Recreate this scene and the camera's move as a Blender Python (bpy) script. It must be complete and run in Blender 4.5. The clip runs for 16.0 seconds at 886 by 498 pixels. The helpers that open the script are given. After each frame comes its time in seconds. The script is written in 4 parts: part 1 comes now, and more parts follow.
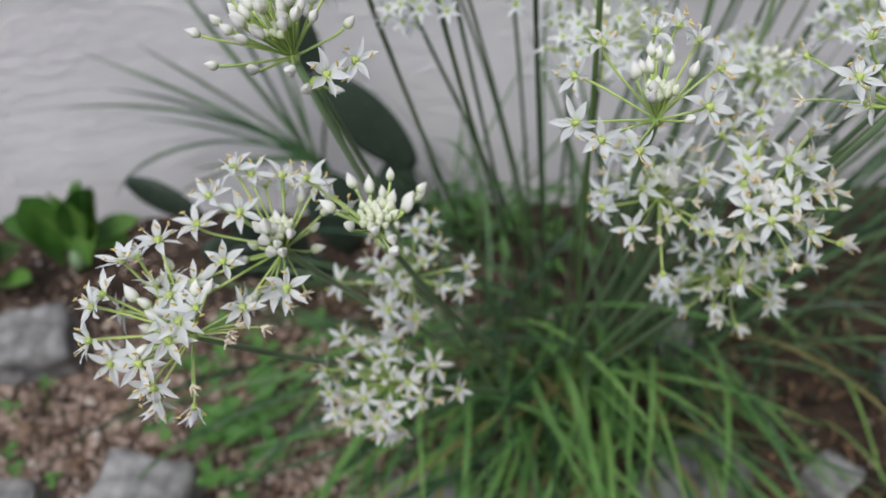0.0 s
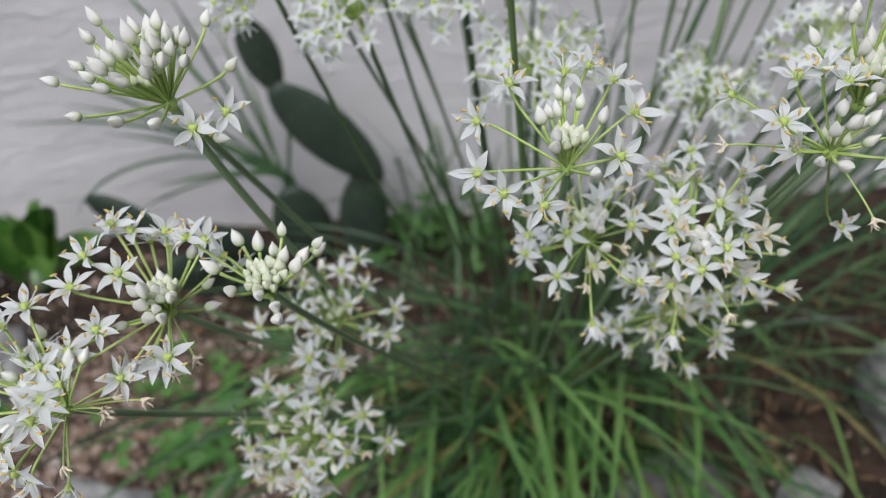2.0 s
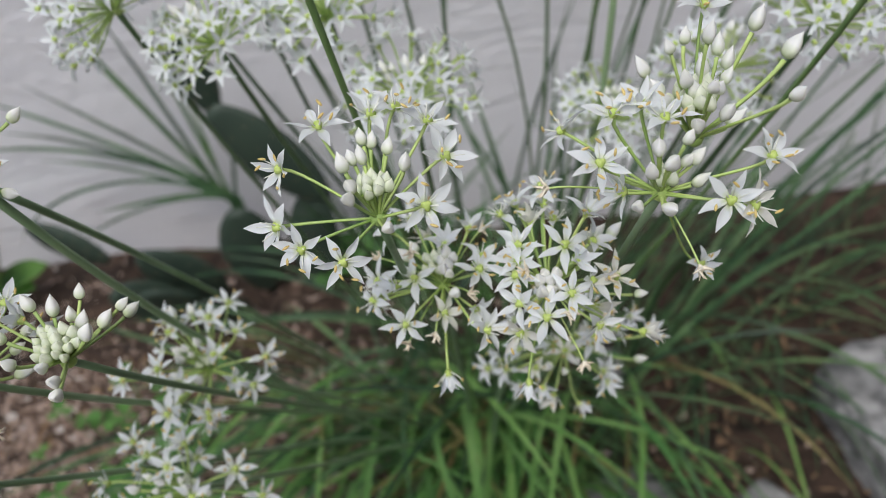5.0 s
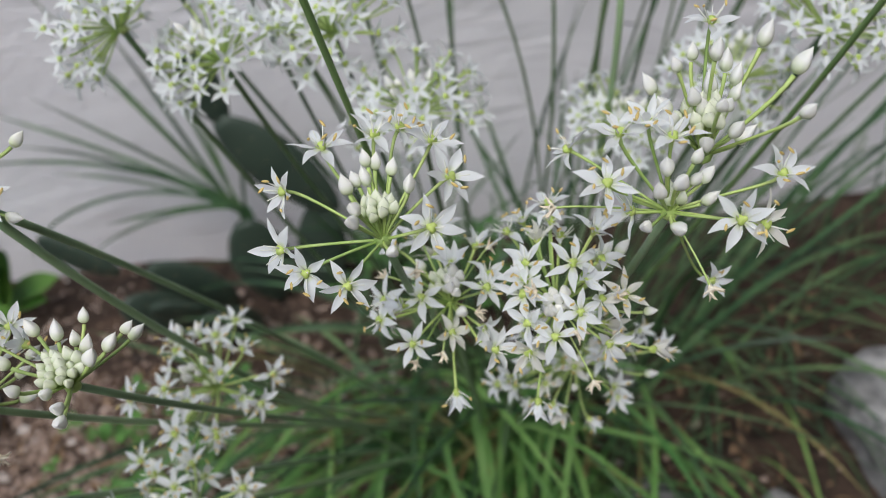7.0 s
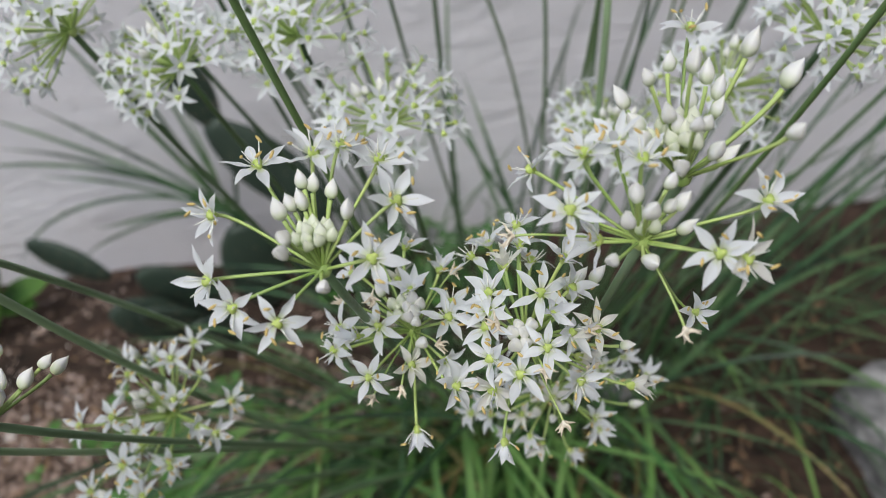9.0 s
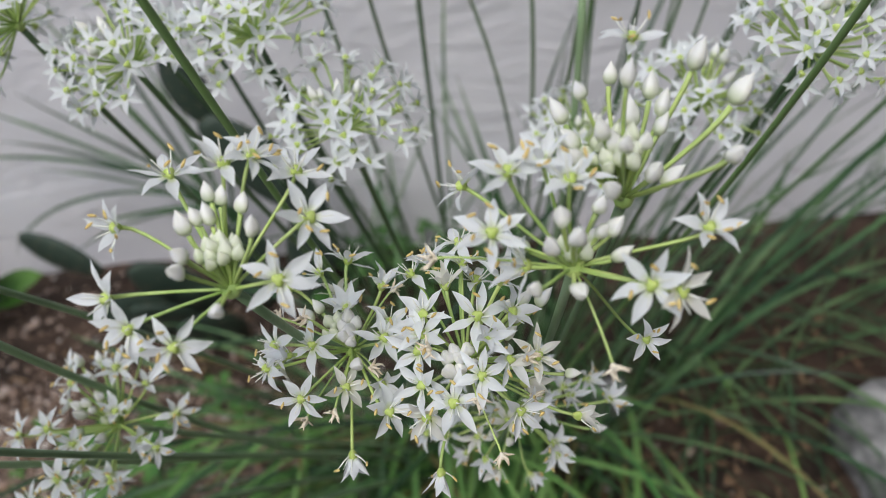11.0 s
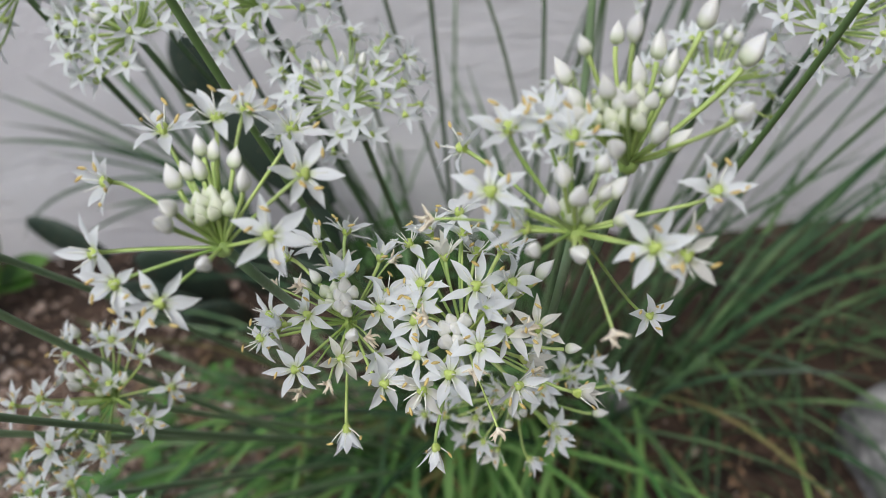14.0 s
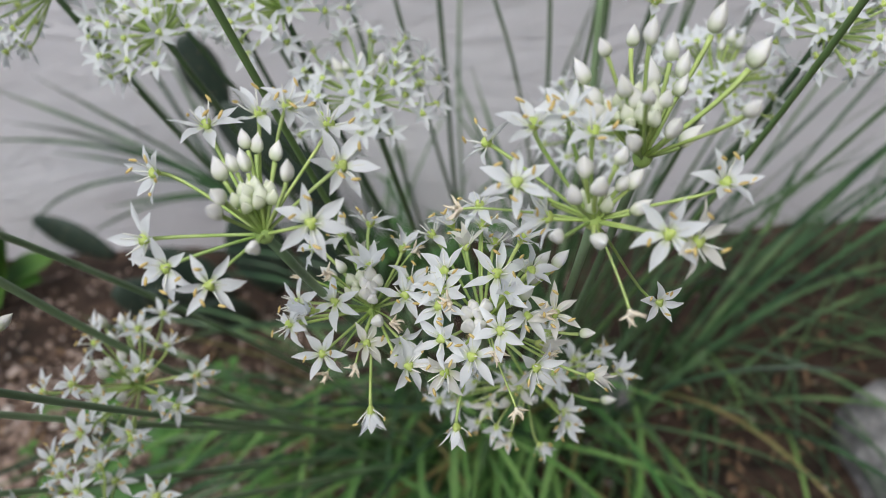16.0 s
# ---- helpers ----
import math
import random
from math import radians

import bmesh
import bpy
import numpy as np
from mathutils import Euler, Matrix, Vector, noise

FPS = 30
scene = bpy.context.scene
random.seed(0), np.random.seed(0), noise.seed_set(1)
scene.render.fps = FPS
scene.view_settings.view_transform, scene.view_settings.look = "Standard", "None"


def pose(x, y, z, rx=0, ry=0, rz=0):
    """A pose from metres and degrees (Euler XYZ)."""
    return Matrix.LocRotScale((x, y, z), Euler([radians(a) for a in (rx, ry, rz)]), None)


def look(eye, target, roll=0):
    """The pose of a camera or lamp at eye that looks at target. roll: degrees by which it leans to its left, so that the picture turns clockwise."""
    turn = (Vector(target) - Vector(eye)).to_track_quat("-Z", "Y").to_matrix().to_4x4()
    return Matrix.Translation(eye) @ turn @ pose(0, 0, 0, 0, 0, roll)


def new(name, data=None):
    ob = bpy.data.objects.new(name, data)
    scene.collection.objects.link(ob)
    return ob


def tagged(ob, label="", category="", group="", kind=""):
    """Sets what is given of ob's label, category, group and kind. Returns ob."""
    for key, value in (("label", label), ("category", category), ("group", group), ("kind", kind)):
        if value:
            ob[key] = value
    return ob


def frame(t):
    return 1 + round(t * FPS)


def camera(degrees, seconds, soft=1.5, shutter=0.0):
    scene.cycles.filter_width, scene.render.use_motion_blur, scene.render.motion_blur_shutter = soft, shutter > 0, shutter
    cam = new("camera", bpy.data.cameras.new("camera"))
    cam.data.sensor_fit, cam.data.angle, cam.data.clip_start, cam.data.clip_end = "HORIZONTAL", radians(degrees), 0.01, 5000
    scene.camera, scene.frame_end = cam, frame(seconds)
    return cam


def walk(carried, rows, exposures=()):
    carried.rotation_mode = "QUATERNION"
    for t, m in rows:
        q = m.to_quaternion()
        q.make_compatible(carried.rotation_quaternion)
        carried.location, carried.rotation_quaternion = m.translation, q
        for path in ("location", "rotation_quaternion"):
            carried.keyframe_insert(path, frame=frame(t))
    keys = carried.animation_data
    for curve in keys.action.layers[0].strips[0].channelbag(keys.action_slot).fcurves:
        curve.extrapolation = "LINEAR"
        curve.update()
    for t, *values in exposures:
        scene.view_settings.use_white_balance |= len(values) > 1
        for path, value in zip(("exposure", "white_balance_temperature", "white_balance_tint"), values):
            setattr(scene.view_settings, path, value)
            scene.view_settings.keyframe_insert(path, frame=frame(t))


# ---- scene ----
cam = camera(57.2, 16.0, soft=0.5)
cam.data.dof.use_dof = True
cam.data.dof.focus_distance = 0.166
cam.data.dof.aperture_fstop = 15.5
METRES, EYE, TILT, LEAN, TURN = 0.16, 0.60, -42.0, 0.0, 0.0
ROWS = [
    (0.0, 0.0, 0.0, 0.0, 0.0, 0.0, -0.0),
    (0.5, 0.0261, 0.0176, 0.0146, -0.11, -0.08, 0.16),
    (1.0, 0.0552, 0.0459, 0.0318, -0.21, -0.11, 0.36),
    (1.5, 0.0983, 0.0734, 0.0636, -0.33, -0.04, 0.66),
    (2.0, 0.1424, 0.1119, 0.0895, -0.55, -0.04, 0.9),
    (2.5, 0.2027, 0.1516, 0.1011, -0.8, -0.03, 1.2),
    (3.0, 0.2662, 0.1811, 0.1077, -0.99, -0.11, 1.55),
    (3.5, 0.3076, 0.1959, 0.1133, -1.09, -0.02, 1.94),
    (4.0, 0.3428, 0.1916, 0.133, -1.18, 0.15, 2.24),
    (6.5, 0.4134, 0.2131, 0.162, -0.69, 0.75, 3.19),
    (7.0, 0.3979, 0.2145, 0.1678, -0.45, 0.87, 3.22),
    (7.5, 0.411, 0.2261, 0.1799, -0.3, 1.0, 3.17),
    (8.0, 0.4306, 0.254, 0.1872, -0.15, 1.06, 3.11),
    (8.5, 0.4478, 0.2834, 0.196, -0.03, 1.06, 2.96),
    (9.0, 0.4717, 0.3215, 0.2008, 0.11, 0.98, 2.8),
    (9.5, 0.4973, 0.3603, 0.1914, 0.29, 0.84, 2.61),
    (10.0, 0.5264, 0.3669, 0.2044, 0.44, 0.81, 2.25),
    (12.5, 0.5989, 0.4304, 0.22, 1.59, 1.21, 0.46),
    (13.0, 0.5863, 0.4355, 0.201, 1.58, 1.12, 0.32),
    (13.5, 0.5847, 0.4249, 0.1902, 1.6, 1.07, 0.14),
    (14.0, 0.5841, 0.4169, 0.1836, 1.58, 0.95, 0.06),
    (14.5, 0.5884, 0.4053, 0.1771, 1.57, 0.92, 0.01),
    (15.0, 0.5866, 0.3907, 0.1719, 1.51, 0.88, -0.02),
    (15.5, 0.5705, 0.3731, 0.1729, 1.42, 0.96, -0.06),
    (16.0, 0.5518, 0.3549, 0.1667, 1.33, 1.08, -0.09),
]
walk(cam, [(t, pose(0, 0, EYE, TILT, LEAN, TURN) @ pose(METRES * x, METRES * y, METRES * z, 90 + pitch, roll, yaw)) for t, x, y, z, yaw, pitch, roll in ROWS],
     ((0, 0.24, 6240, 6), (16, 0.24, 6240, 6)))

# ---- light ----
world = bpy.data.worlds.new("sky")
scene.world = world
world.use_nodes = True
wn = world.node_tree.nodes
sky = wn.new("ShaderNodeTexSky")
sky.sky_type, sky.sun_disc = "NISHITA", False
sky.sun_elevation, sky.sun_rotation = radians(55), radians(200)
sky.air_density, sky.dust_density = 1.0, 4.0
world.node_tree.links.new(sky.outputs[0], wn["Background"].inputs[0])
wn["Background"].inputs[1].default_value = 0.090
sun = new("sun", bpy.data.lights.new("sun", "SUN"))
sun.data.energy, sun.data.angle, sun.data.color = 1.42, radians(34), (1, 0.97, 0.95)
sun.matrix_world = look((0, 0, 3), (0.7, 1.5, 0))


# ---- materials ----
def material(name, colour, second, scale=60.0, rough=0.6, bump=0.0, bump_scale=200.0, through_light=0.0, spread=0.0, stretch=(1, 1, 1), coords="Object", spec=0.4):
    """Two colours mixed by noise, fine relief, and light passing through thin sheets."""
    m = bpy.data.materials.new(name)
    m.use_nodes = True
    nt = m.node_tree
    nodes, link = nt.nodes, nt.links.new
    p = nodes["Principled BSDF"]
    p.inputs["Roughness"].default_value = rough
    p.inputs["Specular IOR Level"].default_value = spec
    tc = nodes.new("ShaderNodeTexCoord")
    mp = nodes.new("ShaderNodeMapping")
    mp.inputs["Scale"].default_value = stretch
    link(tc.outputs[coords], mp.inputs[0])
    nz = nodes.new("ShaderNodeTexNoise")
    nz.inputs["Scale"].default_value, nz.inputs["Detail"].default_value = scale, 6
    link(mp.outputs[0], nz.inputs["Vector"])
    ramp = nodes.new("ShaderNodeValToRGB")
    ramp.color_ramp.elements[0].position, ramp.color_ramp.elements[1].position = 0.32, 0.68
    ramp.color_ramp.elements[0].color, ramp.color_ramp.elements[1].color = (*colour, 1), (*second, 1)
    link(nz.outputs[0], ramp.inputs[0])
    out = ramp.outputs[0]
    if spread:
        info = nodes.new("ShaderNodeObjectInfo")
        hsv = nodes.new("ShaderNodeHueSaturation")
        hue = nodes.new("ShaderNodeMapRange")
        hue.inputs["To Min"].default_value, hue.inputs["To Max"].default_value = 0.5 + 0.05 * spread, 0.5 - 0.07 * spread
        link(info.outputs["Random"], hue.inputs[0])
        link(hue.outputs[0], hsv.inputs["Hue"])
        rng = nodes.new("ShaderNodeMapRange")
        rng.inputs["To Min"].default_value, rng.inputs["To Max"].default_value = 1 - spread, 1 + spread
        link(info.outputs["Random"], rng.inputs[0])
        link(rng.outputs[0], hsv.inputs["Value"])
        link(out, hsv.inputs["Color"])
        out = hsv.outputs[0]
    link(out, p.inputs["Base Color"])
    if bump:
        bz = nodes.new("ShaderNodeTexNoise")
        bz.inputs["Scale"].default_value, bz.inputs["Detail"].default_value = bump_scale, 5
        link(mp.outputs[0], bz.inputs["Vector"])
        b = nodes.new("ShaderNodeBump")
        b.inputs["Strength"].default_value, b.inputs["Distance"].default_value = bump, 0.003
        link(bz.outputs[0], b.inputs["Height"])
        link(b.outputs[0], p.inputs["Normal"])
    if through_light:
        tr = nodes.new("ShaderNodeBsdfTranslucent")
        link(out, tr.inputs["Color"])
        mix = nodes.new("ShaderNodeMixShader")
        mix.inputs[0].default_value = through_light
        link(p.outputs[0], mix.inputs[1])
        link(tr.outputs[0], mix.inputs[2])
        link(mix.outputs[0], nodes["Material Output"].inputs["Surface"])
    return m


def tip_tinted(name, base, tip, low, high, through_light=0.0, rough=0.5, streak=0.0, axis=2):
    """A colour that runs along a local axis (3: outwards) from base to tip, as petals and buds are tinted at their foot."""
    m = bpy.data.materials.new(name)
    m.use_nodes = True
    nt = m.node_tree
    nodes, link = nt.nodes, nt.links.new
    p = nodes["Principled BSDF"]
    p.inputs["Roughness"].default_value = rough
    tc = nodes.new("ShaderNodeTexCoord")
    sep = nodes.new("ShaderNodeSeparateXYZ")
    link(tc.outputs["Object"], sep.inputs[0])
    rng = nodes.new("ShaderNodeMapRange")
    rng.inputs["From Min"].default_value, rng.inputs["From Max"].default_value = low, high
    if axis == 3:
        far = nodes.new("ShaderNodeVectorMath")
        far.operation = "LENGTH"
        link(tc.outputs["Object"], far.inputs[0])
        link(far.outputs["Value"], rng.inputs[0])
    else:
        link(sep.outputs[axis], rng.inputs[0])
    nz = nodes.new("ShaderNodeTexNoise")
    nz.inputs["Scale"].default_value, nz.inputs["Detail"].default_value = 700, 3
    mp = nodes.new("ShaderNodeMapping")
    mp.inputs["Scale"].default_value = (1, 1, 0.15) if axis == 2 else (0.12, 1, 1)
    link(tc.outputs["Object"], mp.inputs[0])
    link(mp.outputs[0], nz.inputs["Vector"])
    add = nodes.new("ShaderNodeMath")
    add.operation = "MULTIPLY_ADD"
    add.inputs[1].default_value = streak
    link(nz.outputs[0], add.inputs[0])
    link(rng.outputs[0], add.inputs[2])
    ramp = nodes.new("ShaderNodeValToRGB")
    ramp.color_ramp.elements[0].color, ramp.color_ramp.elements[1].color = (*base, 1), (*tip, 1)
    link(add.outputs[0], ramp.inputs[0])
    link(ramp.outputs[0], p.inputs["Base Color"])
    b = nodes.new("ShaderNodeBump")
    b.inputs["Strength"].default_value, b.inputs["Distance"].default_value = 0.25, 0.0004
    link(nz.outputs[0], b.inputs["Height"])
    link(b.outputs[0], p.inputs["Normal"])
    if through_light:
        tr = nodes.new("ShaderNodeBsdfTranslucent")
        link(ramp.outputs[0], tr.inputs["Color"])
        mix = nodes.new("ShaderNodeMixShader")
        mix.inputs[0].default_value = through_light
        link(p.outputs[0], mix.inputs[1])
        link(tr.outputs[0], mix.inputs[2])
        link(mix.outputs[0], nodes["Material Output"].inputs["Surface"])
    return m


PETAL = tip_tinted("petal_white", (0.70, 0.78, 0.46), (0.900, 0.925, 0.965), 0.0004, 0.0020, 0.42, axis=3)
AGED_PETAL = tip_tinted("petal_cream", (0.66, 0.70, 0.36), (0.89, 0.88, 0.84), 0.0004, 0.0030, 0.40, axis=3, streak=0.35)


def fleshy(m):
    """Light soaks a little way into the bud."""
    p = m.node_tree.nodes["Principled BSDF"]
    p.inputs["Subsurface Weight"].default_value = 0.3
    p.inputs["Subsurface Radius"].default_value = (1, 1, 0.8)
    p.inputs["Subsurface Scale"].default_value = 0.0015
    return m


BUD = fleshy(tip_tinted("bud_white", (0.52, 0.64, 0.28), (0.95, 0.945, 0.915), -0.0004, 0.0026, 0.18, 0.55, 0.22))
YOUNG_BUD = fleshy(tip_tinted("young_bud_cream", (0.44, 0.58, 0.20), (0.86, 0.89, 0.74), -0.0004, 0.0028, 0.18, 0.55, 0.22))
OVARY = material("ovary_green", (0.36, 0.50, 0.09), (0.60, 0.68, 0.24), 600, 0.5)
FILAMENT = material("filament_white", (0.80, 0.82, 0.76), (0.86, 0.86, 0.82), 300, 0.5)
ANTHER = material("anther_ochre", (0.58, 0.40, 0.12), (0.78, 0.63, 0.27), 900, 0.7)
PEDICEL = material("pedicel_green", (0.34, 0.50, 0.12), (0.48, 0.61, 0.23), 150, 0.45, spread=0.2)
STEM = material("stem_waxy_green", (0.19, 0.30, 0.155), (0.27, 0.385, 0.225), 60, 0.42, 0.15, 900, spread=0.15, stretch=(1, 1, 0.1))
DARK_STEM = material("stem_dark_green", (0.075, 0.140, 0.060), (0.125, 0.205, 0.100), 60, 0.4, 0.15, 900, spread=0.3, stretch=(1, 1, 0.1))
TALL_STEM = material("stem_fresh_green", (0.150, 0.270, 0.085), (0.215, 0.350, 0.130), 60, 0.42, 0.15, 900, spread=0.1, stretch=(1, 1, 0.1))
DRY = material("withered_tan", (0.70, 0.59, 0.43), (0.86, 0.80, 0.69), 400, 0.8)
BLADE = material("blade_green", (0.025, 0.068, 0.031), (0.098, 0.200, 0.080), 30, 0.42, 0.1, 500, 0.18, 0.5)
# blade green brightened as if lit, for leaves drooping to the front
LIT_BLADE = material("lit_blade_green", (0.115, 0.280, 0.070), (0.23, 0.43, 0.135), 30, 0.40, 0.1, 500, 0.35, 0.3)
YELLOW_BLADE = material("yellowing_blade", (0.27, 0.21, 0.09), (0.14, 0.16, 0.05), 25, 0.6, 0.1, 500, 0.2, 0.3)
PAD = material("cactus_green", (0.027, 0.044, 0.034), (0.045, 0.068, 0.050), 22, 0.5, 0.2, 260)
AREOLE = material("areole_tan", (0.20, 0.16, 0.10), (0.30, 0.25, 0.17), 400, 0.9)
BROAD = material("broad_leaf_green", (0.06, 0.17, 0.03), (0.12, 0.26, 0.05), 30, 0.45, 0.2, 180, 0.2, 0.2)
CLOVER = material("weed_green", (0.06, 0.17, 0.035), (0.12, 0.27, 0.06), 40, 0.55, 0.1, 300, 0.2)
ROCK = material("grey_rock", (0.13, 0.13, 0.135), (0.37, 0.365, 0.37), 60, 0.9, 1.0, 130, spread=0.15)
SOIL = material("brown_soil", (0.015, 0.010, 0.007), (0.085, 0.053, 0.038), 26, 0.95, 0.9, 130, coords="Generated", stretch=(40, 40, 1))
# for the added east wall; kept dark so it bounces little light
CONCRETE = material("grey_concrete", (0.09, 0.086, 0.082), (0.15, 0.143, 0.136), 9, 0.9, 0.5, 60)
LITTER = material("dry_leaf_brown", (0.10, 0.055, 0.030), (0.30, 0.20, 0.12), 90, 0.85, 0.2, 400)
WALL = material("white_plaster", (0.690, 0.680, 0.728), (0.772, 0.762, 0.815), 6, 0.8, 0.0)


def pebble_material():
    m = material("pebbles", (0.5, 0.4, 0.35), (0.6, 0.5, 0.45), 300, 0.85, 0.4, 400)
    nt = m.node_tree
    geo = nt.nodes.new("ShaderNodeNewGeometry")
    ramp = nt.nodes.new("ShaderNodeValToRGB")
    for pos, c in ((0.2, (0.21, 0.145, 0.11)), (0.5, (0.34, 0.245, 0.20)), (0.9, (0.48, 0.375, 0.325))):
        e = ramp.color_ramp.elements.new(pos)
        e.color = (*c, 1)
    ramp.color_ramp.elements[0].color, ramp.color_ramp.elements[-1].color = (0.12, 0.085, 0.066, 1), (0.68, 0.63, 0.60, 1)
    nt.links.new(geo.outputs["Random Per Island"], ramp.inputs[0])
    nt.links.new(ramp.outputs[0], nt.nodes["Principled BSDF"].inputs["Base Color"])
    return m


PEBBLES = pebble_material()


def plaster_relief(m):
    """Short level brush strokes, gouges and lumps on the painted wall."""
    nt = m.node_tree
    nodes, link = nt.nodes, nt.links.new
    tc = nodes.new("ShaderNodeTexCoord")
    last = None
    for size, stretch, strength, dist, low, high in ((7, (1, 1, 1), 0.25, 0.008, 0, 1), (26, (0.5, 1, 1.3), 0.12, 0.0040, 0.36, 0.66), (60, (0.35, 1, 1.3), 0.27, 0.0030, 0.46, 0.68), (130, (0.4, 1, 1), 0.34, 0.0022, 0.35, 0.75), (330, (0.6, 1, 1), 0.5, 0.0012, 0, 1)):
        mp = nodes.new("ShaderNodeMapping")
        mp.inputs["Scale"].default_value = stretch
        nz = nodes.new("ShaderNodeTexNoise")
        nz.inputs["Scale"].default_value, nz.inputs["Detail"].default_value, nz.inputs["Distortion"].default_value = size, 5, 0.8
        rng = nodes.new("ShaderNodeMapRange")
        rng.interpolation_type = "SMOOTHSTEP"
        rng.inputs["From Min"].default_value, rng.inputs["From Max"].default_value = low, high
        b = nodes.new("ShaderNodeBump")
        b.inputs["Strength"].default_value, b.inputs["Distance"].default_value = strength, dist
        link(tc.outputs["Object"], mp.inputs[0])
        link(mp.outputs[0], nz.inputs["Vector"])
        link(nz.outputs[0], rng.inputs[0])
        link(rng.outputs[0], b.inputs["Height"])
        if last:
            link(last.outputs[0], b.inputs["Normal"])
        last = b
    link(last.outputs[0], nodes["Principled BSDF"].inputs["Normal"])


plaster_relief(WALL)


# ---- building helpers ----
def mesh_of(name, bm, mats, smooth=True):
    me = bpy.data.meshes.new(name)
    bm.to_mesh(me)
    bm.free()
    for m in mats if isinstance(mats, (list, tuple)) else (mats,):
        me.materials.append(m)
    if smooth:
        me.shade_smooth()
    return me


def place(name, me, parent, m, label=""):
    """Links a mesh as one part under a thing or a part, at the pose m in its parent's space."""
    ob = new(name, me)
    ob.parent = parent
    ob.matrix_basis = m
    return tagged(ob, label)


def thing(name, at, label, category, group=""):
    ob = new(name)
    ob.empty_display_size = 0.02
    ob.location = at
    return tagged(ob, label, category, group)


def tube(bm, pts, radii, sides=6, mat=0):
    """A round tube along points."""
    rings = []
    for i, p in enumerate(pts):
        d = (pts[min(i + 1, len(pts) - 1)] - pts[max(i - 1, 0)]).normalized()
        u = d.orthogonal().normalized() if i == 0 else (u - d * u.dot(d)).normalized()
        v = d.cross(u)
        rings.append([bm.verts.new(p + (u * math.cos(a) + v * math.sin(a)) * radii[i]) for a in (2 * math.pi * k / sides for k in range(sides))])
    for a, b in zip(rings, rings[1:]):
        for k in range(sides):
            bm.faces.new((a[k], a[(k + 1) % sides], b[(k + 1) % sides], b[k])).material_index = mat
    bm.faces.new(rings[-1]).material_index = mat
    bm.faces.new(rings[0][::-1]).material_index = mat


def hermite(p0, t0, p1, t1, n):
    return [(2 * s**3 - 3 * s**2 + 1) * p0 + (s**3 - 2 * s**2 + s) * t0 + (3 * s**2 - 2 * s**3) * p1 + (s**3 - s**2) * t1 for s in (i / n for i in range(n + 1))]


def lathe(bm, profile, sides, mat=0, lobes=0, depth=0.0):
    """A turned form from (radius, height) pairs, closed at both ends, with lobes round it."""
    rings = [[bm.verts.new((r * (1 + depth * math.cos(lobes * a)) * math.cos(a), r * (1 + depth * math.cos(lobes * a)) * math.sin(a), z)) for a in (2 * math.pi * k / sides for k in range(sides))] for r, z in profile]
    for a, b in zip(rings, rings[1:]):
        for k in range(sides):
            bm.faces.new((a[k], a[(k + 1) % sides], b[(k + 1) % sides], b[k])).material_index = mat
    bm.faces.new(rings[0][::-1]).material_index = mat
    bm.faces.new(rings[-1]).material_index = mat


# ---- the ground and the wall ----
def soil_height(x, y):
    """Lumpy soil that rises a little against the wall at the east end."""
    bank = max(0, min(1, (x - 0.33) / 0.24)) * max(0, min(1, (y - 0.58) / 0.18))
    return 0.016 * noise.noise((x * 7, (y - 0.5) * 7, 0)) + 0.007 * noise.noise((x * 31, (y - 0.5) * 31, 3)) + 0.004 * noise.noise((x * 75, y * 75, 9)) - 0.012 + 0.010 * bank * bank * (3 - 2 * bank)


def ground():
    n = 230
    axis = [math.sinh(6.4 * (2 * i / n - 1)) / math.sinh(6.4) * 40 for i in range(n + 1)]
    bm = bmesh.new()
    grid = [[bm.verts.new((x, y + 0.5, soil_height(x, y + 0.5))) for x in axis] for y in axis]
    for i in range(n):
        for j in range(n):
            bm.faces.new((grid[i][j], grid[i][j + 1], grid[i + 1][j + 1], grid[i + 1][j]))
    return tagged(new("ground", mesh_of("ground", bm, SOIL)), "brown garden soil strewn with pebbles", "ground", kind="structure")


def wall():
    bm = bmesh.new()
    n, w, h, t = 80, 6.0, 2.4, 0.14
    front = [[bm.verts.new((w * (i / n - 0.5), 0.004 * noise.noise((w * i / n * 2.5, h * j / 30 * 4, 0)), h * j / 30 - 0.1)) for i in range(n + 1)] for j in range(31)]
    back = [[bm.verts.new((w * (i - 0.5), t, h * j - 0.1)) for i in (0, 1)] for j in (0, 1)]
    for j in range(30):
        for i in range(n):
            bm.faces.new((front[j][i], front[j][i + 1], front[j + 1][i + 1], front[j + 1][i]))
    bm.faces.new((back[0][1], back[0][0], back[1][0], back[1][1]))
    bm.faces.new((*front[-1], back[1][1], back[1][0]))
    bm.faces.new((back[0][0], *[r[0] for r in front[::1]], back[1][0])[::-1])
    bm.faces.new((back[0][1], *[r[-1] for r in front], back[1][1]))
    ob = new("wall_north", mesh_of("wall", bm, WALL))
    ob.matrix_world = pose(0, 0.756, 0, 0, 0, 3.4)
    return tagged(ob, "rough white-painted plaster garden wall", "wall", kind="structure")


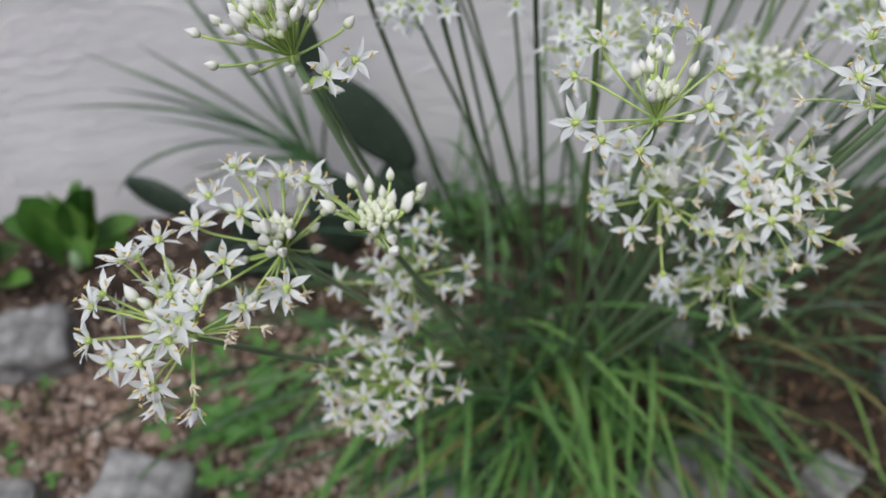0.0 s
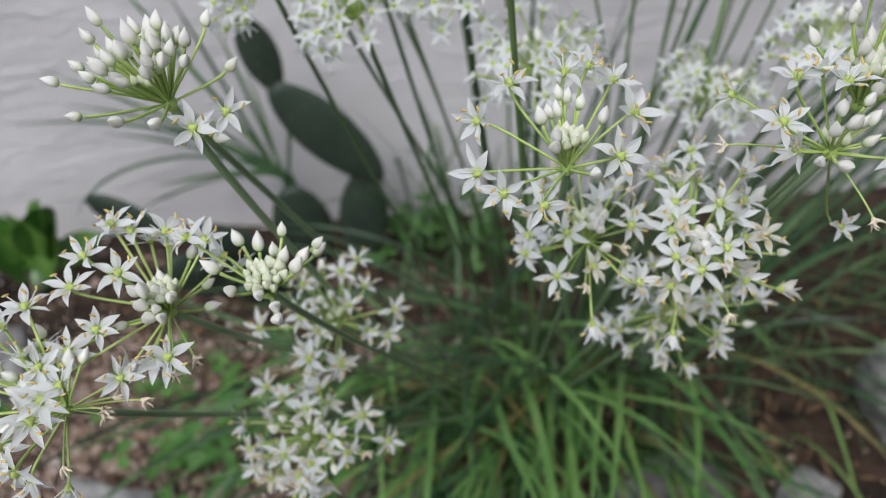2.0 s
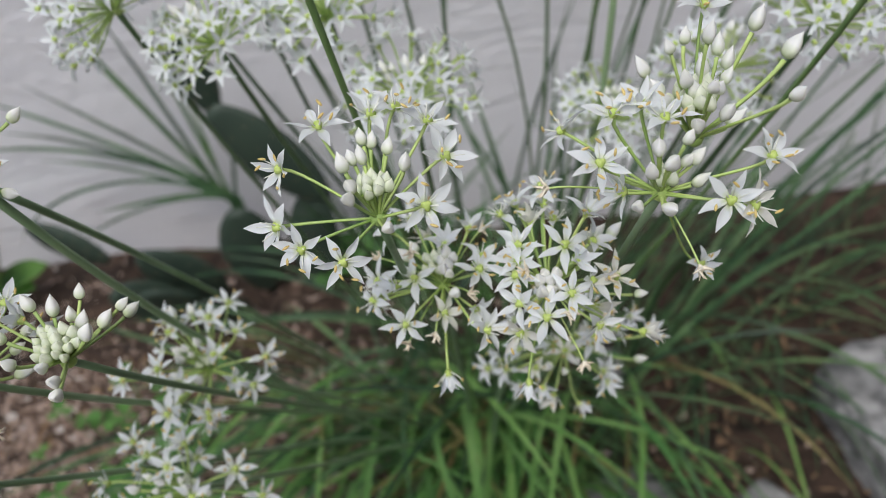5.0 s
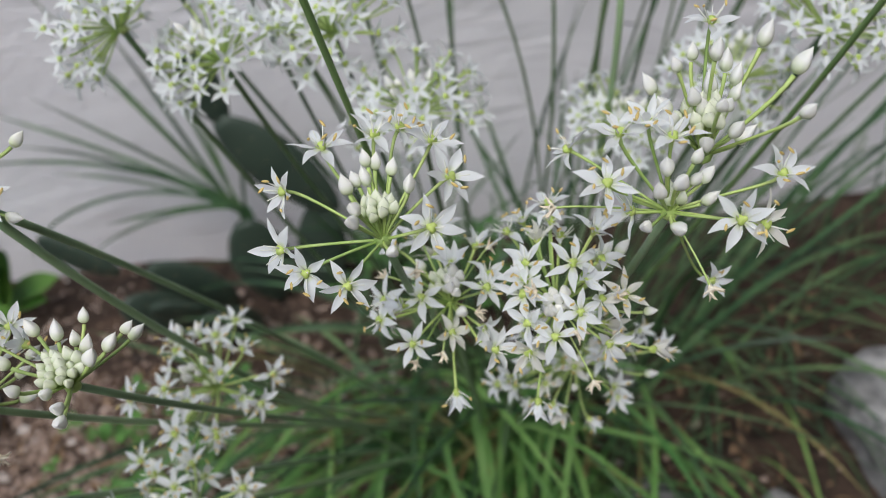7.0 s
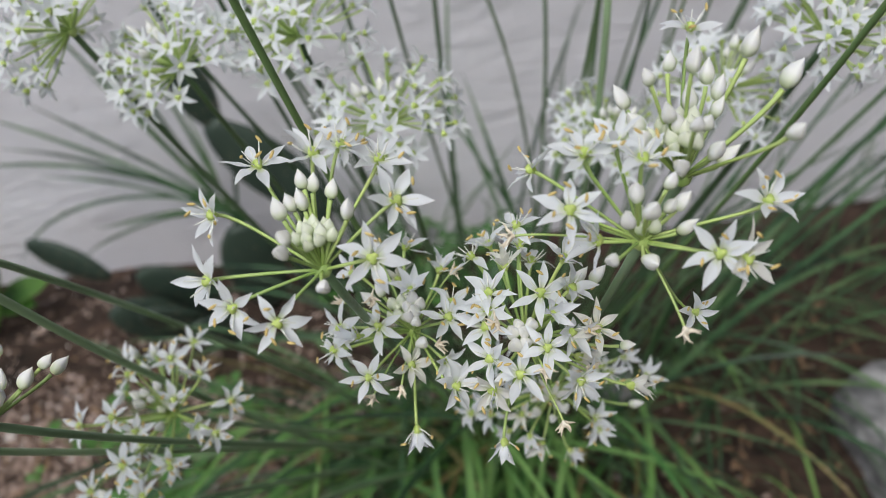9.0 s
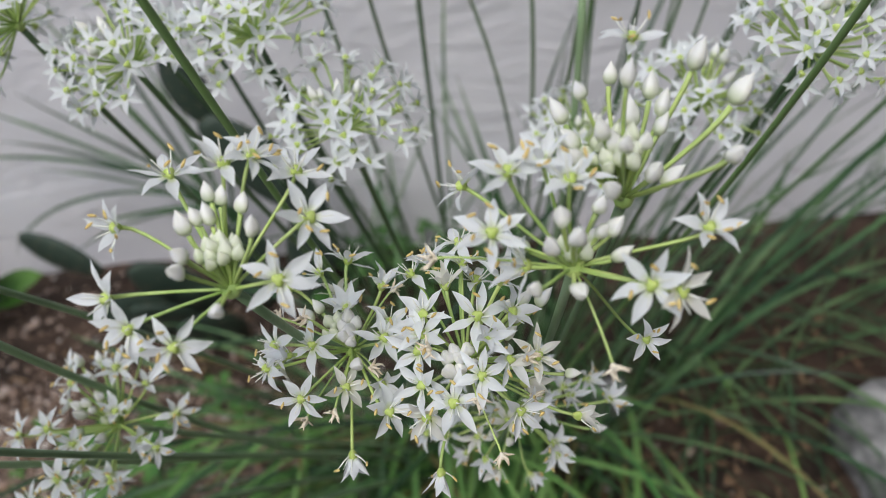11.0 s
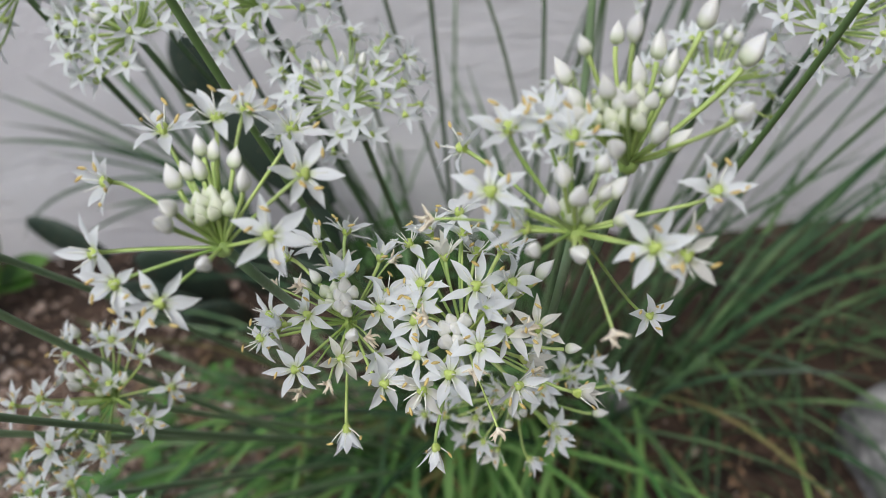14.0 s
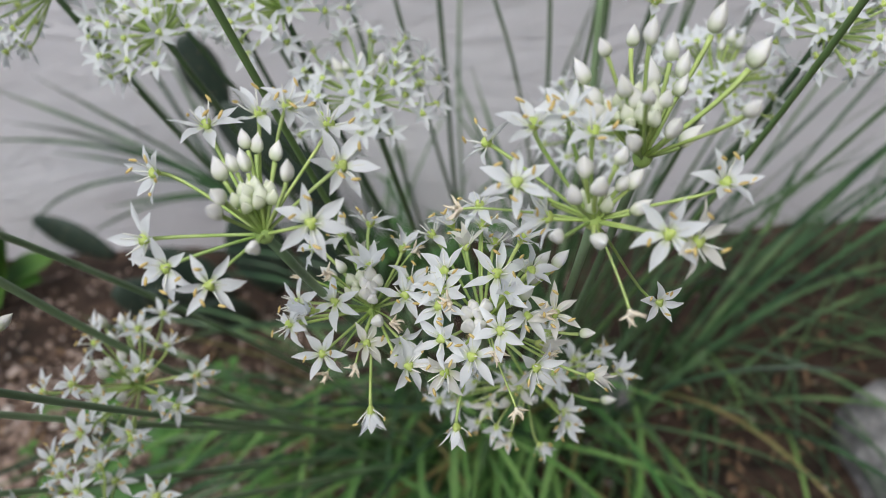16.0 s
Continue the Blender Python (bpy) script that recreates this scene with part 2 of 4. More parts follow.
def shade_wall():
    """A plain wall outside the view, added at the east end to block skylight."""
    bm = bmesh.new()
    bmesh.ops.create_cube(bm, size=1, matrix=Matrix.Translation((0, 0, 1.1)) @ Matrix.Diagonal((0.14, 3.0, 2.4, 1)))
    bmesh.ops.bevel(bm, geom=bm.edges[:], offset=0.008, segments=2, affect="EDGES")
    ob = new("shade_wall_east", mesh_of("shade_wall_east", bm, CONCRETE, False))
    ob.matrix_world = pose(0.725, -0.72, 0)
    return tagged(ob, "unseen plain grey concrete wall added to shade the bed", "wall", kind="structure")


ground()
wall()
shade_wall()


# ---- flowers ----
def petal_mesh(length, width, cup, curl):
    """One narrow pointed petal along +x, hollowed along its middle and curling at the tip."""
    bm = bmesh.new()
    n, rows = 9, []
    for i in range(n + 1):
        s = i / n
        half = 0.5 * width * max(0.025, (0.34 + 0.66 * math.sin(0.5 * math.pi * min(1, s / 0.46)) ** 1.3) * (1 if s < 0.46 else 1 - ((s - 0.46) / 0.54) ** 1.55))
        x, z = length * s, length * (cup * s - curl * s * s + 0.014 * math.sin(9 * s + 900 * width))
        sway = length * 0.05 * math.sin(3 * s + 4000 * width) * s
        rows.append([bm.verts.new((x, k * half + sway, z + 0.34 * half * abs(k) ** 1.3 + 0.0002 - 0.12 * half * (abs(k) > 0.9) * math.sin(14 * s + k))) for k in (-1, -0.5, 0, 0.5, 1)])
    for a, b in zip(rows, rows[1:]):
        for k in range(4):
            bm.faces.new((a[k], b[k], b[k + 1], a[k + 1]))
    return mesh_of("petal", bm, PETAL)


def whorl_mesh(seed):
    """Six petals in one mesh, for the flower heads at the back."""
    rnd = random.Random(seed)
    bm = bmesh.new()
    for k in range(6):
        m = pose(0, 0, 0.0003 * (k % 2), 0, -rnd.uniform(8, 40), 60 * k + rnd.uniform(-7, 7))
        src = rnd.choice(PETALS)
        vs = [bm.verts.new(m @ v.co) for v in src.vertices]
        for p in src.polygons:
            bm.faces.new([vs[i] for i in p.vertices])
    return mesh_of("petals", bm, PETAL)


def ovary_mesh():
    bm = bmesh.new()
    lathe(bm, ((0.0004, -0.0006), (0.0008, 0.0), (0.0011, 0.0006), (0.0010, 0.0013), (0.0005, 0.0017), (0.0001, 0.0018)), 12, lobes=3, depth=0.2)
    return mesh_of("ovary", bm, OVARY)


def stamen_mesh(up, length, spent, tilt):
    """One white thread that leans outwards along +x, with an ochre anther."""
    bm = bmesh.new()
    up = radians(up)
    d = Vector((math.cos(up), 0, math.sin(up)))
    p0, p1 = d * 0.0009, d * length + Vector((0, 0, 0.0004))
    tube(bm, [p0, (p0 + p1) / 2 - Vector((0, 0, 0.0002)), p1], (0.00024, 0.00017, 0.0001), 4, 0)
    if not spent:
        side = (Vector((0, 1, tilt)).normalized() * 0.55 + d * 0.45).normalized()
        tube(bm, [p1 - side * 0.0009, p1 - side * 0.0003, p1 + side * 0.0003, p1 + side * 0.0009], (0.00014, 0.00032, 0.00032, 0.00014), 6, 1)
    return mesh_of("stamen", bm, [FILAMENT, ANTHER])


def bud_mesh(length, width, mat=None):
    bm = bmesh.new()
    prof = [(width * 0.5 * r, length * z) for r, z in ((0.14, -0.03), (0.58, 0.02), (0.90, 0.15), (1.0, 0.31), (0.94, 0.48), (0.72, 0.65), (0.42, 0.80), (0.17, 0.91), (0.03, 1.0))]
    lathe(bm, prof, 12, lobes=3, depth=0.14)
    return mesh_of("bud", bm, mat or BUD)


def withered_mesh(seed):
    rnd = random.Random(seed)
    bm = bmesh.new()
    for k in range(7):
        a = radians(51 * k + rnd.uniform(-20, 20))
        pts = [Vector((0, 0, 0))]
        d = Vector((math.cos(a) * 0.6, math.sin(a) * 0.6, rnd.uniform(0.2, 1))).normalized()
        for _ in range(4):
            d = (d + Vector((rnd.uniform(-0.6, 0.6), rnd.uniform(-0.6, 0.6), rnd.uniform(-0.6, 0.5)))).normalized()
            pts.append(pts[-1] + d * 0.0011)
        tube(bm, pts, (0.0004, 0.0005, 0.00045, 0.0003, 0.0001), 5)
    lathe(bm, ((0.0003, -0.0008), (0.0008, 0), (0.0010, 0.0009), (0.0002, 0.0016)), 8)
    return mesh_of("withered_flower", bm, DRY)


PETALS = [petal_mesh(0.0066, 0.00240, 0.14, 0.20), petal_mesh(0.0069, 0.00220, 0.10, 0.05), petal_mesh(0.0063, 0.00248, 0.2, 0.34), petal_mesh(0.0066, 0.00230, 0.02, 0.26), petal_mesh(0.0067, 0.00215, 0.22, 0.02)]
PETALS += [petal_mesh(0.0061, 0.00238, 0.30, 0.48), petal_mesh(0.0070, 0.00205, -0.04, -0.10)]


def aged(me):
    """The same petal, gone cream with age."""
    me = me.copy()
    me.materials[0] = AGED_PETAL
    return me


AGED = [aged(me) for me in PETALS]
WHORLS = [whorl_mesh(k) for k in range(5)]
OVARY_ME = ovary_mesh()
STAMENS = [stamen_mesh(28, 0.0048, False, 0.3), stamen_mesh(40, 0.0052, False, -0.4), stamen_mesh(55, 0.0050, False, 0.1), stamen_mesh(34, 0.0040, False, 0.5)]
SPENT = [stamen_mesh(32, 0.0042, True, 0), stamen_mesh(50, 0.0046, True, 0), stamen_mesh(64, 0.0044, True, 0)]
BUDS = [bud_mesh(0.0049, 0.0027), bud_mesh(0.0045, 0.0027), bud_mesh(0.0055, 0.0028), bud_mesh(0.0040, 0.0025)]
SMALL_BUDS = [bud_mesh(0.0037, 0.0026, YOUNG_BUD), bud_mesh(0.0033, 0.0024, YOUNG_BUD), bud_mesh(0.0029, 0.0021, YOUNG_BUD)]
WITHERED = [withered_mesh(k) for k in range(3)]


def facing(z_axis, rnd):
    q = z_axis.to_track_quat("Z", "Y").to_matrix().to_4x4()
    return q @ pose(0, 0, 0, 0, 0, rnd.uniform(0, 360))


def pedicel(hub, tip_pose, parent, rnd, thick=0.00042):
    """A thin stalk from the hub of the head to the foot of a flower or bud, in the flower's own space."""
    inv = tip_pose.inverted()
    tip, z = tip_pose.translation, tip_pose.to_3x3() @ Vector((0, 0, 1))
    ln = (tip - hub).length
    way = (tip - hub).normalized()
    pts = hermite(hub, way * ln * 0.9 + Vector((rnd.uniform(-1, 1), rnd.uniform(-1, 1), rnd.uniform(0, 1))) * ln * 0.12, tip - z * 0.0004, z * ln * 0.55, 7)
    bm = bmesh.new()
    tube(bm, [inv @ p for p in pts], [thick * (0.85 + 0.25 * (i / 7) ** 3) for i in range(8)], 5)
    place("pedicel", mesh_of("pedicel", bm, PEDICEL), parent, Matrix())


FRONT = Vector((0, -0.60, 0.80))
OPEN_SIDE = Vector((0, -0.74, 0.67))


def star(root, hub, tip, rnd, k, fine, young, size=1.0, faces=()):
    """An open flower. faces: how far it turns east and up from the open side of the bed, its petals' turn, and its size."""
    out = (tip - hub).normalized()
    bend = k if out.z > -0.35 else 0.0
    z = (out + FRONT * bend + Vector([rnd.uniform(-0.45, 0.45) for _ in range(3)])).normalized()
    turn = facing(z, rnd)
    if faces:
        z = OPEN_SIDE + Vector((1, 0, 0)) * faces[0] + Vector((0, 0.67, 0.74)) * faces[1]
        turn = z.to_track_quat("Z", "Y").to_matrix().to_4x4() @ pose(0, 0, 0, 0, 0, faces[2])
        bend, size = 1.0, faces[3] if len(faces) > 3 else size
    m = Matrix.Translation(tip) @ turn
    s = rnd.uniform(0.92, 1.08) if fine else rnd.uniform(0.78, 0.92)
    s *= size
    m = m @ Matrix.Diagonal((s, s, s, 1))
    f = place("flower", OVARY_ME, root, m)
    open_by = rnd.choice((8, 14, 20)) if faces else rnd.choice((0, 6, 12, 18, 26, 38, 54)) if bend else rnd.uniform(40, 62)
    if fine:
        petals = AGED if rnd.random() < (0.06 if young else 0.13) else PETALS
        loose = 10 if faces else 17
        for j in range(6):
            lift = open_by + rnd.uniform(-loose, loose) + 3 * (j % 2)
            turned = pose(0, 0, 0.0003 * (j % 2) - 0.0002, 0, -lift, 60 * j + rnd.uniform(-9, 9)) @ pose(0.0006, 0, 0, rnd.uniform(-22, 22), 0, 0)
            grown = Matrix.Diagonal((rnd.uniform(0.88, 1.08), rnd.uniform(0.86, 1.14), 1, 1))
            me = rnd.choice(petals)
            if faces or rnd.random() > 0.05:
                place("petal", me, f, turned @ grown)
        for j in range(6):
            kind = STAMENS if rnd.random() < (0.62 if young else 0.38) else SPENT
            place("stamen", rnd.choice(kind), f, pose(0, 0, 0, 0, 0, 60 * j + rnd.uniform(-10, 10)))
    else:
        place("corolla", rnd.choice(WHORLS), f, Matrix())
    pedicel(hub, m, f, rnd)


def bud(root, hub, tip, rnd, small=False, size=1.0):
    z = ((tip - hub).normalized() + Vector((rnd.uniform(-0.2, 0.2), rnd.uniform(-0.2, 0.2), 0.25))).normalized()
    s = size * rnd.uniform(0.88, 1.12)
    m = Matrix.Translation(tip - z * 0.0025) @ facing(z, rnd) @ Matrix.Diagonal((s, s, s, 1))
    b = place("bud", rnd.choice(SMALL_BUDS if small else BUDS), root, m)
    pedicel(hub, m, b, rnd, 0.00038 if small else 0.00043)


def withered(root, hub, tip, rnd):
    z = ((tip - hub).normalized() + Vector((0, 0, -0.4))).normalized()
    m = Matrix.Translation(tip) @ facing(z, rnd) @ Matrix.Scale(0.72, 4)
    b = place("withered_flower", rnd.choice(WITHERED), root, m, "dry curled tan flower")
    pedicel(hub, m, b, rnd, 0.00035)


GROUP = "garlic chive flower stalks"


def stalk(label, hub, base, seed, stars=(), buds=(), cluster=None, spread=None, dry=(), start=None, thick=0.00105, k=0.65, fine=True, young=True, bow=0.5, size=0.95, pale=False):
    """One flower stalk: a stem from the tuft to the hub, and its head. stars, buds, dry: places in mm from the hub;
    a star may add how it faces, a bud its size.
    cluster: (how many small buds, their middle in mm). spread: (flowers, buds, axis, radius) strewn over a dome."""
    rnd = random.Random(seed)
    hub, base = Vector(hub), Vector((*base, -0.004))
    root = thing("flower_stalk", base, label, "flower", GROUP)
    h = hub - base
    ln = h.length
    t0 = Vector(start).normalized() * ln * 0.8 if start else (-h).normalized() * ln * 0.9
    pts = hermite(h, t0, Vector((0, 0, 0)), Vector((-0.12 * h.x, -0.12 * h.y, -bow * ln)), 26)
    bm = bmesh.new()
    tube(bm, pts, [thick * (0.92 + 0.25 * i / 26) for i in range(27)], 8)
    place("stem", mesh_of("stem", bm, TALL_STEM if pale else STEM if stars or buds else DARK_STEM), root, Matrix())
    if not (stars or buds or spread):
        return root
    bm = bmesh.new()
    lathe(bm, ((0.0008, -0.0022), (0.0016, -0.0008), (0.0019, 0.0006), (0.0008, 0.0016)), 8)
    place("hub", mesh_of("hub", bm, PEDICEL), root, Matrix.Translation(h) @ facing((pts[0] - pts[1]).normalized(), rnd), "pale green knob where the stalks meet")
    for p in stars:
        star(root, h, h + Vector(p[:3]) * 0.001, rnd, k, fine, young, size, p[3:])
    for p in buds:
        bud(root, h, h + Vector(p[:3]) * 0.001, rnd, size=p[3] if len(p) > 3 else 1.0)
    for p in dry:
        withered(root, h, h + Vector(p) * 0.001, rnd)
    if cluster:
        n, mid = cluster
        mid = Vector(mid) * 0.001
        for i in range(n):
            a, r = i * 2.4, 0.0012 * math.sqrt(i + 0.5)
            u = mid.orthogonal().normalized()
            v = mid.normalized().cross(u)
            bud(root, h, h + mid * (1.05 - 9000 * r * r * 0.5) + u * r * math.cos(a) + v * r * math.sin(a), rnd, True)
    if spread:
        n_star, n_bud, axis, radius = spread
        axis = Vector(axis).normalized()
        u = axis.orthogonal().normalized()
        v = axis.cross(u)
        total = n_star + n_bud
        for i in range(total):
            c = 1 - (1.15 if n_star else 0.32) * (i + 0.5) / total
            a = i * 2.39996 + rnd.uniform(-0.25, 0.25)
            d = axis * c + (u * math.cos(a) + v * math.sin(a)) * math.sqrt(max(0, 1 - c * c))
            p = h + d * radius * rnd.uniform(0.8, 1.08)
            if i < n_bud:
                bud(root, h, h + (p - h) * (0.75 if n_star else 1), rnd)
            else:
                star(root, h, p, rnd, k, fine, young, size)
    return root


CLUMP = (0.100, 0.465)
stalk("white garlic chive flower head ringed by open stars and buds", (0.053, 0.171, 0.489), CLUMP, 1,
      [(-20.2, -2.3, 0.8, -0.88, -0.20, 20), (-15, -8.8, 0.2, -0.15, -0.31, 40), (-6.9, -13, -0, 0.40, -0.23, 50), (-19.9, 8.4, 7.5, -0.89, -0.18, 15), (-12.3, 17.9, 11.1, -0.16, 1.06, 20), (-0.7, 12.9, 16.7, 0.28, 1.14, 30), (10.9, 15.1, 13.2, 0.39, 0.95, 35), (14.1, 5.1, 11.2, 0.52, 0.11, 35), (9.9, -5.2, 6.8, 0.21, 0.03, 32), (4.4, 12.6, 18.5, 0.94, 1.13, 10)],
      [(-2.7, 8, 16), (-0.4, 8.2, 15), (2.9, 8.2, 13.3), (6.3, -1, 15.3), (-6.8, 3.7, 12.3), (-5, 5, 13), (-2.9, 5.7, 12.7), (-4.6, -6.6, 14.1), (-4.9, -8.7, 12.3), (2.9, -16.4, 11)],
      cluster=(13, (-0.5, 1.0, 9.5)), k=0.6)
stalk("white garlic chive flower head with stars and pale buds", (0.111, 0.17, 0.493), (0.135, 0.470), 52,
      [(-13.7, -1.8, 9.3, -0.06, 0.23, 33), (-10.9, 3.8, 16.7, -0.08, 0.76, 20), (-5.5, 4.3, 18.3), (-1.8, 0.2, 17.6, 0.04, 0.87, 30), (10, -10.9, 6.1, -0.31, -0.00, 30), (14.3, -11.2, 4.9, 0.50, 0.01, 3), (20.5, -1.1, 8.6, 0.16, 0.53, 40), (19.5, 15.9, -35.3, 0.45, -0.12, 30, 0.80), (-7.6, -0.8, 1.3), (-17.7, 16.6, 4.8)],
      [(-3.4, -4, 14.7), (-5.1, -7.2, 11.4), (-0.4, 3.5, 1.4), (2.3, 2.7, 0.9), (4, -1.8, 10), (5.9, -1.7, 10.7), (-0, -7.9, 2.1), (-8, -11, 5.9), (-9.4, 1.8, 4.5), (7.9, -1, 4.3), (2.8, -2.7, 16.3), (-1, -6.8, 12.7), (4.9, 10.3, -2.1)],
      cluster=(7, (0.5, 0.5, 5.0)), dry=[(-23, 2, 1), (4.4, -17.2, -5)], k=0.8)
stalk("garlic chive flower head crowded with large white buds", (0.121, 0.183, 0.497), (0.145, 0.480), 3,
      [(0.4, 10.9, 24.8)],
      [(7.7, -1, 5.6), (2.2, -8.4, 12), (-10.3, -2.2, 24.1), (-2.7, 10.2, 19.9), (-2.7, -3.2, 26.8), (3.8, 7.7, 18.4), (5.9, 5.7, 16.1), (6, 4.1, 13.3), (-11.5, 7.9, 13.5), (-10.8, -1.5, 14), (10.8, 7.6, 23.5, 1.18), (17.6, 3.3, 19.2, 1.18), (11.4, -15.9, 20.5, 1.05), (0.6, 5.8, 14), (1.2, -4.5, 15.7), (-4.1, -3.7, 15.3), (-6.2, -4.5, 17.7), (-4.6, -15.5, 22.6), (-11.1, -7.7, 15.2), (-5.7, -14, 13.1)],
      cluster=(16, (-4.0, -3.0, 14.0)))
stalk("drooping garlic chive flower head full of white stars", (0.067, 0.198, 0.443), (0.095, 0.450), 4,
      [(-7.7, -5.9, 8.1, -0.03, 0.28, 30), (-0.7, -12, 1, 0.53, 0.23, 40), (-10.6, -13.1, -1.2, -0.02, -0.05, 10), (-18.6, -6.5, 1.4), (-12.3, -8.7, 8.3), (7, 8.6, 11.3), (-1.3, 15.6, 13.4), (8.6, -8.9, 13, 0.28, 0.57, 25), (9.7, -3.5, 12.5), (-13.5, 8, 12.4), (9.4, -21.3, 3.8, 0.67, 0.27, 20), (-0.1, -18.7, -13.9), (-17.5, 0.9, -4.2), (-7.7, 14.4, 10.9)],
      [(-10.6, 3.8, 8.1), (0.5, -3.1, 14.8), (-0.8, -4.7, 13.8), (1, -5.7, 12.9), (2.4, -4.1, 13.9), (-0.3, -6.7, 12.3), (1.3, -7.7, 11.3), (-8.1, 5.7, 9.6), (2.6, -11.3, 7.7)],
      young=False, k=0.5, size=0.95, cluster=(10, (-2.0, -2.0, 11.0)), spread=(4, 0, (-0.3, -0.3, 0.6), 0.017), dry=[(-17, 5, 6), (-3, -16, -2), (-10, -15, -6), (6, -13, 9), (-8, -6, 17), (10, 4, 15)])
stalk("large garlic chive flower head packed with white stars", (0.093, 0.186, 0.451), (0.110, 0.455), 5,
      [(-9.2, -5.9, 10.9, -0.37, 0.29, 10), (-8.3, -0.4, 15.4, -0.17, 0.84, 15), (2.6, -2.2, 16.5, -0.04, 0.45, 30), (7.2, -0.2, 23.9), (-6.9, 15.9, 14.8), (-0.2, 13.8, 16.2), (3.1, -12.3, 10.5, -0.04, 0.17, 25), (-8.6, -11.2, 6.7), (-2.5, -14.2, 4.7, -0.21, 0.05, 30), (14.4, -7.5, 10.4, -0.02, 0.30, 28), (-5.9, -15, -17.1), (23.6, -6.4, -10.2), (8.4, -8, 10.6), (-3.7, 10.2, 12.9), (-11, 12.8, 14.4), (12.6, 1.3, -8), (3.9, -9, 17.6), (-0.8, 16.3, 19.9)],
      [(-2.5, -6.4, 12.2), (-1.3, -7.9, 11.1), (-3.4, -9.8, 9.1), (0.3, -6.7, 12.3), (-1, -9.7, 9.6), (1.3, -9, 10.4), (-3.8, -7.6, 11), (13.4, 7.8, 12.4), (11.4, 5.3, 9.8), (17.1, 7.5, 12.4), (10, 2.8, 7.1), (23.2, -5, 2), (9.4, 2.2, 16.1)],
      young=False, k=0.5, size=0.96, spread=(5, 0, (0.2, -0.3, 0.6), 0.017), dry=[(7, -17, -9), (14, -5, -5), (-7, -9, 15), (2, -16, 8), (12, -9, 12)])
stalk("low garlic chive flower head hanging beneath the others", (0.108, 0.222, 0.388), (0.115, 0.450), 6,
      [(9.6, -14.2, 3.7), (14, 2.3, 6.9), (6.7, -8.2, 10.9), (-11.6, -11.5, 3.8), (-9.4, -15.7, -1.5), (-21.8, -2.5, -2.7), (-26, -4.7, -3.9), (20.8, 3.9, 8.8), (26.7, -2, 6.1), (-3.3, -14.3, 13.6), (-14.9, -0.8, 0.2), (5.6, 8.9, -4.8), (-4.6, -0.4, 1.7)],
      [(24.2, -7.6, 0.6), (8.9, -9.5, 9.3), (-2.9, -14.7, 3.8)],
      young=False, size=0.95, spread=(11, 2, (-0.3, -0.6, 0.3), 0.02))
stalk("tall garlic chive flower head of mostly closed buds", (-0.038, 0.186, 0.498), (0.050, 0.425), 7,
      [],
      [(-12.8, 3.3, 20.6), (-5.5, 5.1, 17.6), (-0.7, 7.3, 17.8), (9.5, 11.3, 16.3), (14.5, 7.2, 6.7), (-14.8, 0.9, 17.4), (-5, -4.6, 16.9), (-0.6, -4.2, 16.6), (7.2, -3.8, 13.6), (-7.3, -14.5, 4.9), (2.5, -18.7, 6.8), (-19.1, -9.4, 3.2), (-10.8, -6.9, 14.4), (-6.5, -9.5, 12.5), (3.3, 7.1, 14.5), (-17.5, -3.1, 12.4), (-22.3, -7.4, 10.9)],
      cluster=(10, (-2.0, -3.0, 11.0)), spread=(0, 30, (-0.38, 0.05, 0.92), 0.0185), start=(0.010, 0.010, -0.038), thick=0.0012)
stalk("garlic chive flower head with two open white stars", (-0.033, 0.187, 0.49), (0.060, 0.470), 8,
      [(6.3, -22.2, 15.2), (12.5, -18.2, 16.4)],
      [(9.4, -20.9, 15.3), (-0.4, -13, 6), (5.5, -1.3, -1.2)],
      start=(0.004, 0.075, -0.092), thick=0.0011, bow=0.3)
stalk("garlic chive flower head with white stars round green buds", (-0.043, 0.163, 0.453), (0.065, 0.450), 9,
      [(2.9, -14.5, -0.4, 0.19, 0.10, 22, 1.00), (-10.6, 2.8, 10.4, 0.15, 0.31, 30), (-18.2, 4.7, 14.2, -0.31, 0.84, 10), (-7.9, 10.4, 16.9, 0.04, 1.21, 20), (0.1, 11, 15.9, 0.20, 1.11, 40), (8, 13.3, 11.3, 0.36, 0.72, 30), (-8.7, -17.1, -4.8, 0.35, 0.27, 30), (-13, -11.5, 6, 0.27, 0.32, 20), (-21.9, -10.9, -1.6, 0.21, 0.14, 30), (-27.3, -19.3, -5.6, 0.34, 0.18, 28, 0.98), (-5.6, 14, 10.7), (-21.3, -0.7, 9.1, -0.10, 0.87, 15), (-12, 10.4, 19.2)],
      [(-1.4, 3.9, 8.1), (1.8, 3.1, 6.2), (4.3, -6.6, 11.8), (-2, -6, 13.5), (0.9, -9, 10.4), (-0.8, -10.6, 9), (-4.1, -6.1, 13.6), (-2.6, -8.7, 11.2), (2.3, -10.3, 8.7), (3.8, 15.3, 6.8), (7.2, 12, -1.7), (7.9, 8.2, -6.9), (10.8, 13.4, 3.3)],
      k=0.4, size=0.95, cluster=(14, (-0.5, -1.0, 9.5)), spread=(3, 3, (-0.7, -0.3, 0.6), 0.017), dry=[(2, -12, -9), (6, -8, -8)])
